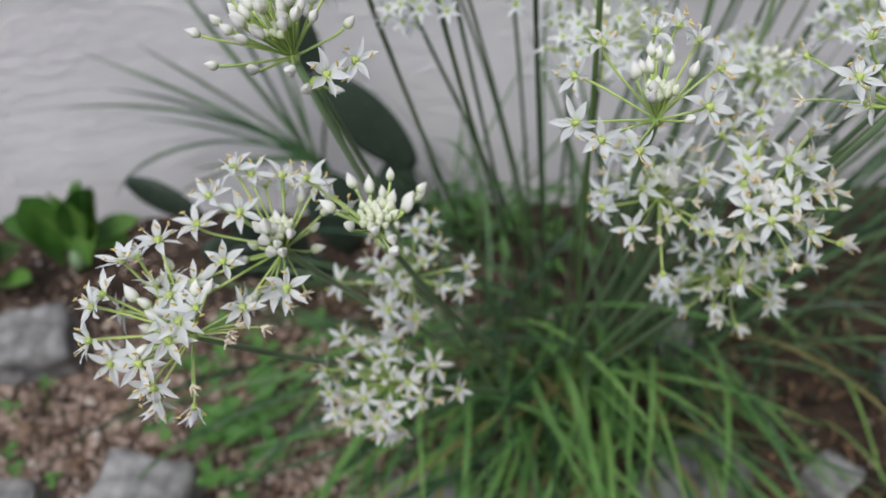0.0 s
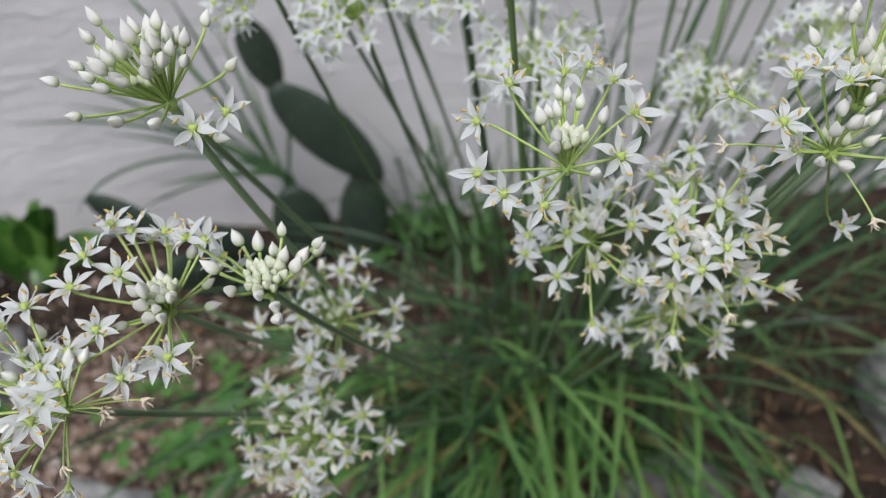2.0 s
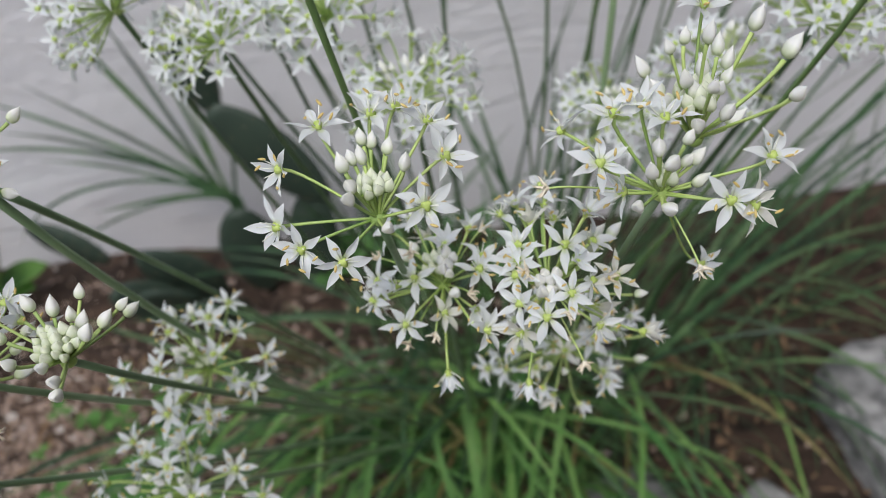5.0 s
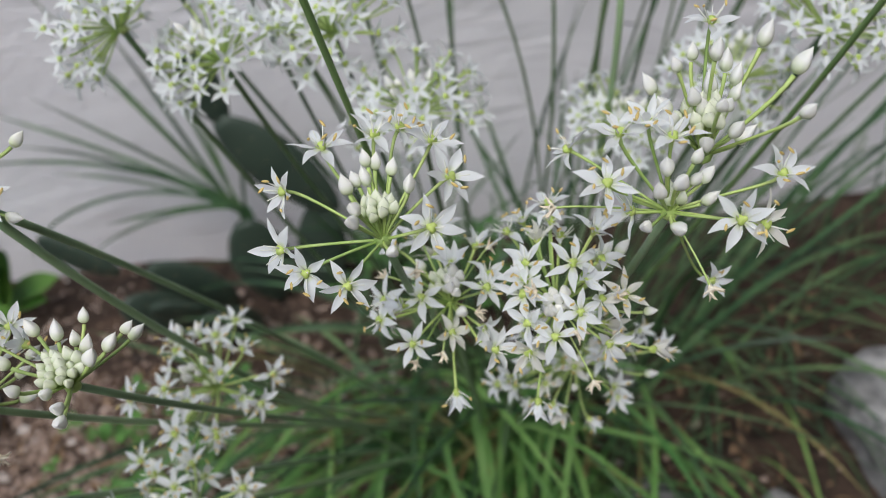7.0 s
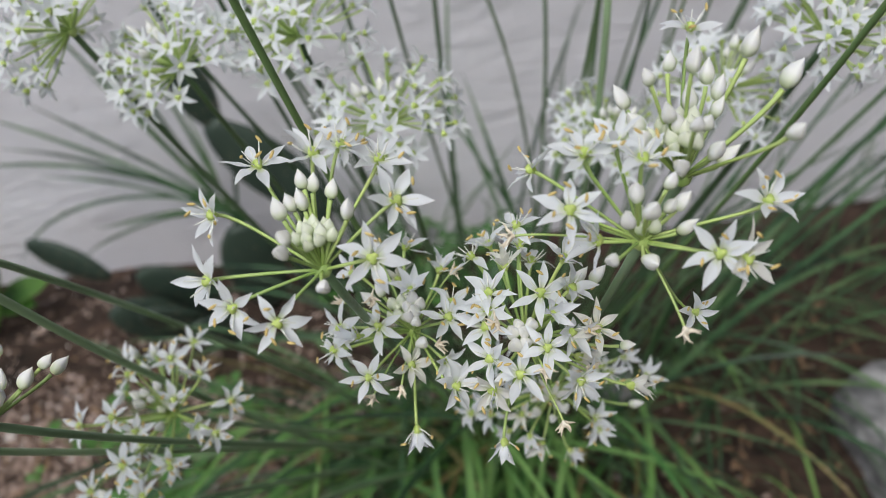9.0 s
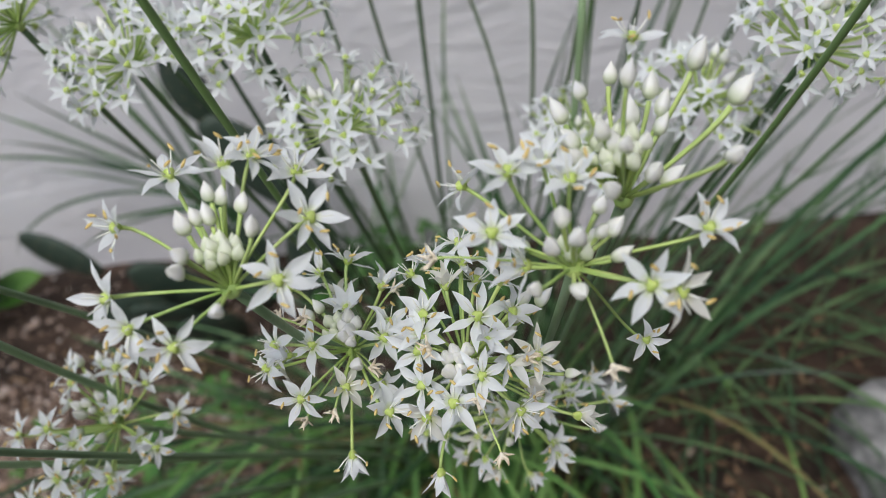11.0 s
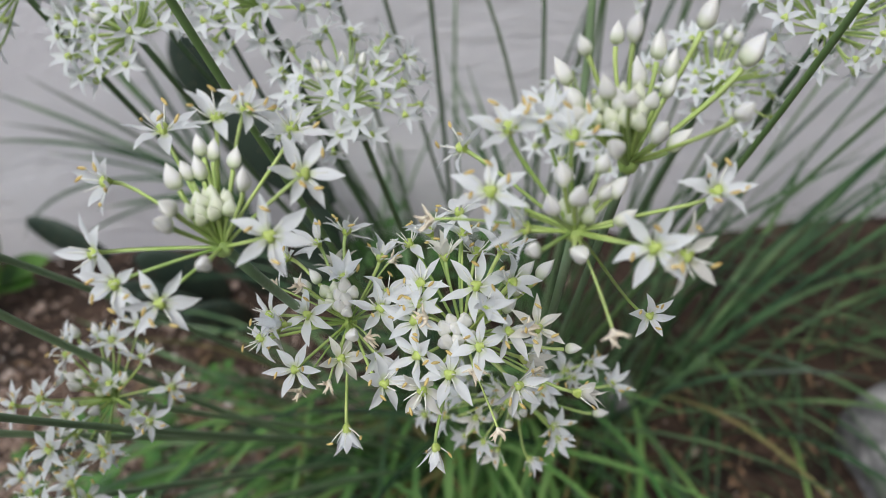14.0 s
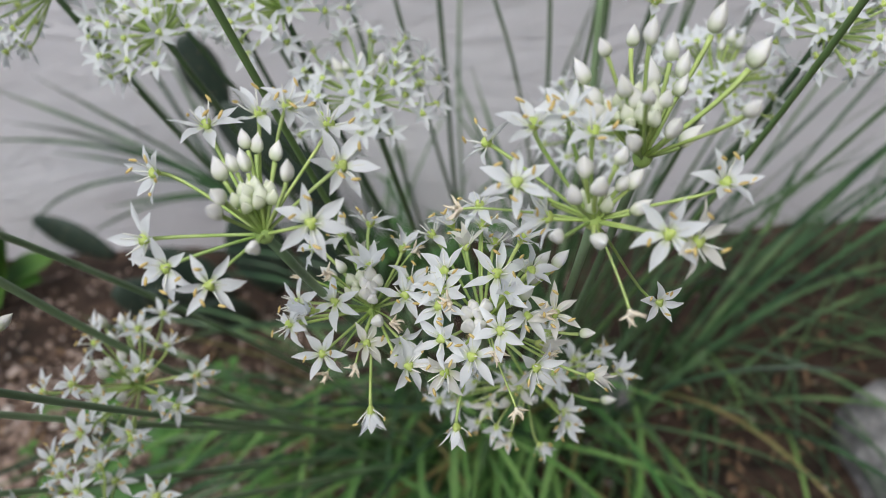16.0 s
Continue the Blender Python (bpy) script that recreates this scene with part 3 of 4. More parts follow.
stalk("sideways garlic chive flower head of white stars", (-0.065, 0.142, 0.442), (0.060, 0.440), 10,
      [(-25.8, 2.3, -14.1, 0.21, 0.04, 30), (-8.6, -14.3, 5.7, 0.37, 0.09, 40), (-1.8, -10.5, 9.6, 0.74, 0.31, 15), (-22.3, -7.4, 6.2, -0.77, -0.09, 20), (-15.8, 8.4, 18.2, -0.51, 0.92, 10), (-12.3, 10, 17.7, -0.13, 1.11, 25), (-7.8, 14, 20, 0.05, 1.19, 35), (-19.7, 1.6, 13, -0.68, 0.56, 30), (-21.9, -1.2, 11.8, -0.87, 0.27, 15), (-22.1, 10.8, -2.4), (-4.8, 4.6, 9.8, 0.14, 0.36, 40), (1, -7.5, 13.3, 0.33, 0.19, 22, 0.97), (-22.7, 5.1, -13.3), (-8.2, 5.6, 12), (12, 6.2, 4.1)],
      [(-14, 3.3, 12.3), (1, 7.7, 9.9), (-7, 13.6, 13.5), (4.4, 8.9, 9.7), (-11.3, 2.3, 10.2)],
      k=0.2, size=0.95, spread=(6, 3, (-0.9, -0.3, 0.4), 0.019), dry=[(1.8, -12.8, -4.9), (18.4, 0.5, 2.4), (11, -3.9, 5), (11.8, 1, 2.9), (9, -2, 0)])
stalk("garlic chive flower head of pointed white buds", (-0.017, 0.161, 0.461), (0.070, 0.445), 11,
      [(-9.1, 8.8, -0.7), (-11.7, 9.1, 3.6), (-17, 2.7, 15.1)],
      [(3.2, 10.3, 12.2), (11.9, 10.1, 7.7), (8.2, 6.8, 6), (3.7, 5.7, 7.1), (1.2, 6.4, 9.1), (-2, 6.5, 10.9), (-6.7, 5.9, 12.9), (-12.4, -0.7, 9.5), (-6.1, -10.1, 11.2), (0.3, -10.4, 9.6), (5, -15.6, 11.4), (5.5, -17.2, 8.9), (11, 14.3, 1.2), (8.4, -3, 12)],
      cluster=(20, (0.0, -2.0, 9.0)))
stalk("low garlic chive flower head of small white stars", (-0.018, 0.19, 0.364), (0.080, 0.440), 12,
      [(-18.9, 13.5, 7.7, -0.48, 0.61, 20), (-2.6, -2.6, 16.2, 0.07, 0.33, 30), (2.4, 6.5, 6.7), (14.6, 4.4, 2.7, 0.41, 0.44, 25), (23.1, -2, -3.1, 0.88, 0.07, 10), (-16.1, -11.7, 3.3), (-9.6, -14.2, 7, 0.10, 0.28, 35), (-5.1, -18.9, 2.9, 0.18, 0.11, 15), (-22.5, -7.5, 2.1), (-23.7, -1, 7.1), (-15.2, -14.8, -5, -0.19, -0.39, 25), (-3.2, -18.9, -2.2, 0.17, -0.48, 20), (-19.7, -12.4, -2)],
      [(-13, 1.3, 6.5), (-13.5, -7, 12.1), (-13.4, 9.9, 12.1), (-5.4, -5.7, 13), (-2.6, -9.4, 10.5), (2.8, -7.2, 11.7), (9.7, -7.4, 8.6), (6.4, -16, 1), (1, -5.1, 13.5), (-7.1, -7.8, 11.4)],
      size=1.0, cluster=(6, (1.0, -2.0, 7.0)), spread=(12, 2, (-0.5, -0.4, 0.35), 0.018), dry=[(16, -9, 0)])
stalk("open garlic chive flower head with few stars and buds", (-0.012, 0.222, 0.385), (0.085, 0.455), 13,
      [(19.9, -2.7, 8.4, 1.07, 0.02, 30), (18, -16.2, 10.7, 0.88, -0.25, 10), (6.6, 15.5, 15.4, 0.32, 1.17, 20), (-9.2, -15.9, 19.4, -0.13, 0.43, 30), (-4.9, -15.4, 12, 0.06, 0.14, 25), (-7, -24.3, 8.5), (-7.2, -17.8, -6.7), (1.9, -17.7, -2.7), (-26.4, -6, 3.6, -0.77, 0.24, 20), (-13.5, 9.4, 13.7)],
      [(-5.9, 13.7, 16.1), (1.8, 11.9, 13.6), (-11.6, 12.2, 16.3), (-7.9, -3.5, 14.2), (-1.4, -1.3, 15.8), (-3.1, -4.7, 13.9), (3.7, 3.7, 5.6), (-7.7, 8, 12.1), (-20, -1.5, -0.2), (-5.1, -2.9, 14.9)],
      size=1.0, cluster=(6, (-1.0, 0.0, 6.0)), spread=(11, 3, (-0.5, -0.4, 0.5), 0.018))
# heads further back, against the wall
for hub, base, axis, stars, buds, seed in (
        ((-0.033, 0.290, 0.483), (0.060, 0.490), (-0.75, 0.1, 0.55), 32, 3, 21), ((-0.003, 0.288, 0.470), (0.085, 0.500), (-0.45, -0.05, 0.9), 36, 4, 22),
        ((0.034, 0.292, 0.476), (0.095, 0.505), (-0.3, 0.0, 1.0), 32, 6, 23), ((0.060, 0.274, 0.455), (0.105, 0.490), (-0.15, -0.1, 1.0), 34, 6, 24),
        ((0.191, 0.276, 0.475), (0.150, 0.500), (0.25, -0.05, 1.0), 34, 4, 25), ((0.137, 0.310, 0.420), (0.140, 0.510), (0.1, 0.0, 1.0), 30, 8, 26),
        ((0.172, 0.300, 0.445), (0.150, 0.505), (0.2, -0.1, 1.0), 30, 5, 27)):
    stalk("garlic chive flower head of white stars before the wall", hub, base, seed, spread=(stars + 8, buds + 1, axis, 0.021), fine=False, thick=0.0011, k=0.35, size=1.02)
# bare tall stems that rise past the view
stalk("tall smooth green flower stalk rising behind the heads", (0.031, 0.176, 0.594), (0.110, 0.440), 31, start=(0.018, 0.048, -0.143), thick=0.00092, bow=0.35, pale=True)
stalk("tall green flower stalk leaning outwards from the tuft", (0.163, 0.180, 0.575), (0.140, 0.475), 32, start=(0.012, 0.042, -0.070), thick=0.00088, pale=True)
for top, way, thick, seed in (
        ((0.131, 0.427, 0.450), (0.024, -0.026, -0.103), 0.0010, 41), ((0.164, 0.457, 0.439), (-0.007, -0.030, -0.116), 0.0011, 42),
        ((0.145, 0.366, 0.472), (0.002, -0.005, -0.087), 0.0009, 43), ((0.176, 0.405, 0.457), (0.008, 0.004, -0.072), 0.0010, 44),
        ((0.211, 0.455, 0.438), (0.000, 0.008, -0.068), 0.0011, 45), ((0.224, 0.453, 0.437), (-0.006, 0.006, -0.072), 0.0009, 46),
        ((0.262, 0.498, 0.412), (-0.018, 0.004, -0.070), 0.0012, 47), ((0.239, 0.346, 0.467), (-0.003, 0.018, -0.056), 0.0013, 48),
        ((-0.003, 0.336, 0.480), (0.017, 0.004, -0.078), 0.0010, 49), ((0.002, 0.353, 0.469), (0.021, 0.008, -0.069), 0.0009, 50),
        ((-0.001, 0.377, 0.451), (0.032, 0.012, -0.061), 0.0009, 51), ((-0.023, 0.343, 0.457), (0.027, 0.006, -0.071), 0.0010, 53),
        ((0.097, 0.405, 0.455), (0.051, 0.005, -0.067), 0.0008, 54), ((0.030, 0.410, 0.460), (0.012, 0.006, -0.070), 0.0011, 55),
        ((0.052, 0.395, 0.470), (0.008, 0.004, -0.070), 0.0009, 56), ((0.075, 0.430, 0.455), (0.004, 0.004, -0.070), 0.0012, 57),
        ((0.312, 0.392, 0.422), (-0.054, -0.010, -0.082), 0.0013, 58), ((0.300, 0.420, 0.445), (-0.044, -0.004, -0.080), 0.0011, 59)):
    rnd = random.Random(seed)
    top, way = Vector(top), Vector(way)
    stalk("thin green flower stalk standing before the wall", top - way * 0.5, (0.125 + 0.25 * (top.x - 0.12) + rnd.uniform(-0.02, 0.02), 0.50 + rnd.uniform(-0.03, 0.05)), seed, start=way, thick=thick, bow=rnd.uniform(0.5, 0.8))
rnd = random.Random(77)
for i in range(5):
    x = 0.14 + 0.045 * i + rnd.uniform(-0.012, 0.012)
    stalk("thin green flower stalk standing before the wall", (x + 0.02, 0.47 + rnd.uniform(-0.04, 0.10), 0.53 + rnd.uniform(0, 0.03)), (0.115 + 0.25 * x + rnd.uniform(-0.03, 0.03), 0.53 + rnd.uniform(-0.03, 0.04)), 80 + i, thick=rnd.uniform(0.0008, 0.0013), bow=rnd.uniform(0.4, 0.9))
# one head is past flowering
stalk("spent garlic chive flower head with dry orange flowers", (0.132, 0.309, 0.484), (0.130, 0.490), 60, [(-7, 0, 3), (6, 6, 5)], [], dry=[(-2, -2, 2), (1, -3, 4), (3, 0, 1), (-3, 3, 6), (8, -2, 4), (-9, 3, -2)], start=(0.004, -0.004, -0.083), thick=0.0014, fine=False)

# ---- leaves of the chives ----
def blade_mesh(length, width, lean0, lean1, power, twist, sides=0.0):
    """A long flat leaf that rises from the origin and arches over towards +x."""
    bm = bmesh.new()
    n, rows = 11, []
    p = Vector((0, 0, 0))
    for i in range(n + 1):
        s = i / n
        a = radians(lean0 + (lean1 - lean0) * s**power)
        d = Vector((math.sin(a), sides * s, math.cos(a)))
        nrm = Vector((-math.cos(a), 0, math.sin(a)))
        tw = radians(twist * s)
        side = Vector((0, 1, 0)) * math.cos(tw) + nrm * math.sin(tw)
        half = 0.5 * width * (0.75 + 0.25 * math.sin(math.pi * s)) * min(1, (1.01 - s) * 4.5) ** 0.8
        rows.append([bm.verts.new(p + side * half * k + nrm * abs(k) * half * 0.28) for k in (-1, 0, 1)])
        p = p + d * length / n
        p.z = max(p.z, 0.006)
    for a, b in zip(rows, rows[1:]):
        for k in range(2):
            bm.faces.new((a[k], b[k], b[k + 1], a[k + 1]))
    return bm


def tuft(name, at, label, count, crowns, radius, rnd, arcs, turns, lengths=(0.8, 1.15), lit_share=0.0):
    """A tuft of leaves, each a part, from one or more crowns in the soil. turns: ranges of heading in degrees, picked evenly."""
    root = thing(name, (*at, -0.004), label, "plant")
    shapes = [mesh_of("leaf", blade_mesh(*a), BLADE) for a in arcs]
    bright = [mesh_of("leaf", blade_mesh(a[0], a[1] * 1.15, *a[2:]), LIT_BLADE) for a in arcs[:6]]
    dry = mesh_of("leaf", blade_mesh(*arcs[0]), YELLOW_BLADE)
    for i in range(count):
        a, r = rnd.uniform(0, 2 * math.pi), radius * math.sqrt(rnd.random())
        cx, cy = crowns[i % len(crowns)]
        s = rnd.uniform(*lengths)
        pick, turn = rnd.random(), rnd.uniform(*rnd.choice(turns))
        # daylight put into the colour: front-heading leaves mostly take the brighter green
        me = dry if pick < 0.3 * lit_share and s < 0.95 else rnd.choice(bright) if pick < lit_share * (1.6 if math.sin(radians(turn)) < -0.6 else 0.1) else rnd.choice(shapes)
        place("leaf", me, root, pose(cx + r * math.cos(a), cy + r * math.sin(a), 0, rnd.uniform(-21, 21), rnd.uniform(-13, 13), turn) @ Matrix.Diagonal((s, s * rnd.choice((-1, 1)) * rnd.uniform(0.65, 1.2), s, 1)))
    return root


rnd = random.Random(11)
ARCS = [(0.32, 0.0042, 20, 118, 1.0, 30, 0.15), (0.28, 0.0045, 30, 108, 0.8, -25, 0.3), (0.34, 0.0040, 16, 112, 1.2, 40, 0.25), (0.24, 0.0042, 36, 122, 0.9, 10, 0.05),
        (0.33, 0.0044, 22, 140, 1.3, -40, 0.3), (0.30, 0.0038, 25, 104, 1.3, 20, 0.5), (0.36, 0.0040, 22, 115, 1.0, 60, 0.1), (0.22, 0.0045, 30, 98, 1.0, -10, 0.4),
        (0.30, 0.0040, 10, 132, 1.8, 15, 0.2), (0.26, 0.0036, 45, 110, 0.8, 35, 0.6)]
CROWNS = [(0, 0), (-0.055, 0.03), (0.06, 0.02), (-0.03, -0.045), (0.035, -0.04), (0.10, 0.03), (0.01, 0.06), (-0.075, -0.02), (0.08, -0.05), (-0.10, 0.03)]
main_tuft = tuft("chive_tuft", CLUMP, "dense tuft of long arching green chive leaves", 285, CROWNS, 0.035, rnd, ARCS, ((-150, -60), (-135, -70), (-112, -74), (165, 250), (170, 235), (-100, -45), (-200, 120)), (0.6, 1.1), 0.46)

# a second tuft stands against the wall behind the cactus
rnd = random.Random(5)
BACK_ARCS = [(0.36, 0.0050, 4, 70, 0.7, 10, 0.04), (0.35, 0.0048, 4, 82, 0.7, -15, -0.05), (0.30, 0.0052, 0, 40, 0.7, 12, 0.0), (0.36, 0.0046, 0, 24, 0.7, 8, 0.05), (0.32, 0.0050, 6, 104, 0.8, -10, 0.05)]
def ribbon(pts, width, tilt):
    """A flat, channelled leaf along points, tapering to its tip."""
    bm = bmesh.new()
    rows, n = [], len(pts) - 1
    for i, p in enumerate(pts):
        d = (pts[min(i + 1, n)] - pts[max(i - 1, 0)]).normalized()
        side = d.cross(Vector((0.25 * tilt, -1, tilt))).normalized()
        up = side.cross(d)
        half = 0.5 * width * (0.8 + 0.2 * math.sin(math.pi * i / n)) * min(1, (1.01 - i / n) * 4) ** 0.8
        rows.append([bm.verts.new(p + side * half * k + up * abs(k) * half * 0.3) for k in (-1, 0, 1)])
    for a, b in zip(rows, rows[1:]):
        for k in range(2):
            bm.faces.new((a[k], b[k], b[k + 1], a[k + 1]))
    return mesh_of("leaf", bm, BLADE)


def wall_tuft():
    """A sheaf that stands behind the cactus and fans out along the wall. Each leaf: tip, how steeply it leaves the sheaf and how it ends."""
    root = thing("chive_tuft", (-0.122, 0.700, -0.004), "thin tuft of arching chive leaves against the wall", "plant")
    o = Vector(root.location)
    rnd = random.Random(5)
    for x, y, z, out, end in ((-0.348, 0.705, 0.219, (-0.9, 0.62), (-1, 0.45)), (-0.394, 0.712, 0.151, (-0.8, 0.75), (-1, -0.15)), (-0.306, 0.70, 0.148, (-0.8, 0.6), (-1, 0.05)),
                              (-0.268, 0.705, 0.335, (-0.45, 0.9), (-0.5, 0.9)), (-0.225, 0.69, 0.265, (-0.5, 0.85), (-0.55, 0.8)), (-0.355, 0.69, 0.051, (-0.9, 0.65), (-0.5, -1)),
                              (-0.262, 0.68, 0.098, (-0.95, 0.35), (-1, -0.15)), (-0.149, 0.69, 0.225, (-0.15, 1), (-0.2, 1)), (-0.215, 0.71, 0.300, (-0.4, 0.9), (-0.4, 0.95)),
                              (-0.175, 0.70, 0.270, (-0.3, 1), (-0.3, 0.9)), (-0.330, 0.695, 0.185, (-0.85, 0.75), (-1, 0.1)), (-0.285, 0.685, 0.240, (-0.7, 0.8), (-0.75, 0.6)), (-0.110, 0.69, 0.20, (0.1, 1), (0.15, 1)),
                              (-0.290, 0.675, 0.060, (-0.95, 0.3), (-0.8, -0.7))):
        foot = Vector((rnd.uniform(-0.008, 0.008), rnd.uniform(-0.008, 0.008), 0))
        neck, tip = Vector((-0.127 + rnd.uniform(-0.006, 0.006), 0.70, 0.082 + rnd.uniform(-0.012, 0.012))) - o, Vector((x, y, z)) - o
        ln = (tip - neck).length
        pts = [foot, (foot + neck) / 2] + hermite(neck, Vector((out[0], 0, out[1])) * ln, tip, Vector((end[0], 0, end[1])) * ln, 12)
        place("leaf", ribbon(pts, rnd.uniform(0.0030, 0.0042), rnd.uniform(0.2, 0.9)), root, Matrix())


# a few leaves of the main tuft droop over the gravel
for foot, top, tip, down in (((0.045, 0.450, 0), (-0.100, 0.385, 0.110), (-0.257, 0.358, 0.006), (-0.05, -0.02, -0.12)),
                             ((0.055, 0.440, 0), (-0.070, 0.368, 0.115), (-0.157, 0.346, 0.008), (-0.03, -0.02, -0.12)),
                             ((0.035, 0.460, 0), (-0.120, 0.420, 0.085), (-0.298, 0.420, 0.008), (-0.10, 0.0, -0.06)),
                             ((0.060, 0.435, 0), (-0.010, 0.355, 0.120), (-0.060, 0.315, 0.008), (-0.02, -0.02, -0.12))):
    o = Vector(main_tuft.location)
    foot, top, tip, down = Vector(foot), Vector(top), Vector(tip), Vector(down)
    over = (tip - foot) * 0.6
    pts = hermite(foot, Vector((0, 0, 0.25)) + over * 0.3, top, over, 9) + hermite(top, over, tip, down, 9)[1:]
    place("leaf", ribbon([p - o for p in pts], 0.0042, 0.8), main_tuft, Matrix())

wall_tuft()
tuft("chive_tuft", (0.03, 0.67), "loose tuft of thin upright chive leaves by the wall", 26, [(0, 0)], 0.03, rnd, BACK_ARCS, ((20, 160), (200, 340)), (0.45, 0.75))
tuft("chive_tuft", (0.32, 0.60), "wide tuft of leaning chive leaves near the wall", 38, [(0, 0), (-0.05, -0.02), (0.06, -0.06), (0.0, -0.08), (0.10, 0.02), (-0.06, 0.05), (0.16, -0.02), (0.14, 0.06)], 0.035, rnd, ARCS, ((-110, 20), (-130, -50), (0, 360)), (0.4, 0.85))
tuft("chive_tuft", (0.285, 0.500), "low tuft of drooping chive leaves over bare soil", 34, [(0, 0), (-0.05, -0.03), (0.05, 0.03), (0.02, -0.06), (0.08, -0.02), (0.03, 0.06)], 0.03, rnd, ARCS, ((-130, -40), (-115, -60), (0, 360)), (0.35, 0.75), 0.14)
tuft("chive_tuft", (0.42, 0.665), "sparse tuft of short crossing leaves at the wall's foot", 44, [(0, 0), (-0.07, 0.02), (0.07, 0.0), (0.14, 0.02), (0.03, -0.05), (0.10, 0.05), (0.02, 0.05)], 0.03, rnd, ARCS + BACK_ARCS[:4], ((0, 360), (-40, 60)), (0.3, 0.6))

TALL_ARCS = [(0.40, 0.0052, 2, 22, 0.9, 20, 0.03), (0.37, 0.0048, 6, 40, 1.1, -25, -0.06), (0.42, 0.0046, 0, 16, 1.0, 40, 0.05), (0.36, 0.0054, 8, 58, 1.4, 15, 0.1), (0.34, 0.0050, 3, 30, 0.8, -10, 0.0)]
tuft("chive_tuft", (0.145, 0.545), "tall tuft of upright dark chive leaves behind the heads", 15, [(0.02, 0), (-0.01, 0.01), (0.05, 0.02), (0.08, -0.02), (0.01, 0.04)], 0.028, rnd, TALL_ARCS, ((0, 360), (-40, 40)), (0.7, 1.12))
LEAN_ARCS = [(0.44, 0.0046, 26, 48, 1.0, 15, 0.02), (0.40, 0.0050, 32, 56, 1.1, -20, -0.05), (0.42, 0.0044, 20, 40, 0.9, 25, 0.05)]
tuft("chive_tuft", (0.235, 0.520), "few long straight chive leaves leaning outwards", 11, [(0, 0), (0.04, 0.03), (-0.03, 0.04)], 0.02, rnd, LEAN_ARCS, ((-12, 30),), (0.75, 1.1))
LONG_ARCS = [(0.34, 0.0046, 22, 92, 0.9, 20, 0.25), (0.32, 0.0042, 30, 110, 1.0, -20, -0.35), (0.36, 0.0044, 14, 70, 1.0, 30, 0.2), (0.30, 0.0048, 35, 118, 1.2, 10, 0.45), (0.28, 0.0044, 40, 124, 0.9, 10, -0.5)]
tuft("chive_tuft", (0.265, 0.560), "tuft of long dark chive leaves leaning along the wall", 14, [(0, 0), (0.05, 0.03), (-0.04, 0.02), (0.09, 0.0), (0.04, -0.04)], 0.03, rnd, LONG_ARCS, ((-30, 50), (-10, 70), (-60, 20)), (0.65, 1.1))


# ---- cactus ----
def pad_mesh(length, width, thick):
    """A flat oval cactus pad standing along +z, with small areoles."""
    bm = bmesh.new()
    rows, n, m = [], 18, 16
    for j in range(n + 1):
        s = j / n
        w = 0.5 * width * math.sin(math.pi * (0.04 + 0.93 * s**0.85)) ** 0.62 * (0.62 + 0.38 * s) * 1.12
        t = 0.5 * thick * (math.sin(math.pi * (0.06 + 0.9 * s)) ** 0.5)
        rows.append([bm.verts.new((w * math.cos(a), t * math.sin(a) * (1 + 0.15 * noise.noise((math.cos(a) * 2, s * 4, width * 90))), length * s)) for a in (2 * math.pi * k / m for k in range(m))])
    for a, b in zip(rows, rows[1:]):
        for k in range(m):
            bm.faces.new((a[k], a[(k + 1) % m], b[(k + 1) % m], b[k]))
    bm.faces.new(rows[0][::-1])
    bm.faces.new(rows[-1])
    for j in range(2, n - 1, 3):
        for k in range(9 + (j % 2), 16, 2):
            v = rows[j][k].co
            bmesh.ops.create_icosphere(bm, subdivisions=1, radius=0.0009, matrix=Matrix.Translation(v))
            for f in bm.faces[-20:]:
                f.material_index = 1
    return mesh_of("pad", bm, [PAD, AREOLE])


def cactus():
    root = thing("prickly_pear_cactus", (-0.12, 0.665, -0.005), "dark green prickly pear cactus with flat pads by the wall", "cactus")
    o = Vector(root.location)
    for foot, top, w, t, yaw in (((-0.105, 0.668, -0.005), (-0.118, 0.655, 0.112), 0.066, 0.017, 10),
                                 ((-0.060, 0.672, -0.005), (-0.042, 0.664, 0.125), 0.058, 0.016, -15),
                                 ((-0.030, 0.662, 0.116), (-0.120, 0.660, 0.222), 0.060, 0.015, 5),
                                 ((-0.116, 0.664, 0.216), (-0.138, 0.664, 0.286), 0.037, 0.012, 25),
                                 ((-0.150, 0.662, -0.005), (-0.215, 0.640, 0.075), 0.064, 0.016, 0),
                                 ((-0.252, 0.652, 0.058), (-0.322, 0.660, 0.100), 0.046, 0.013, -10),
                                 ((-0.120, 0.625, -0.005), (-0.160, 0.585, 0.052), 0.060, 0.015, 10),
                                 ((-0.165, 0.640, -0.005), (-0.205, 0.600, 0.060), 0.062, 0.015, -10),
                                 ((-0.180, 0.64, -0.005), (-0.240, 0.610, 0.055), 0.055, 0.015, 20)):
        foot, top = Vector(foot), Vector(top)
        d = top - foot
        x = d.cross(Vector((0, -1, 0))).normalized()
        y = d.normalized().cross(x)
        m = Matrix((x, y, d.normalized())).transposed().to_4x4() @ pose(0, 0, 0, 0, 0, yaw)
        place("pad", pad_mesh(d.length, w, t), root, Matrix.Translation(foot - o) @ m)


cactus()


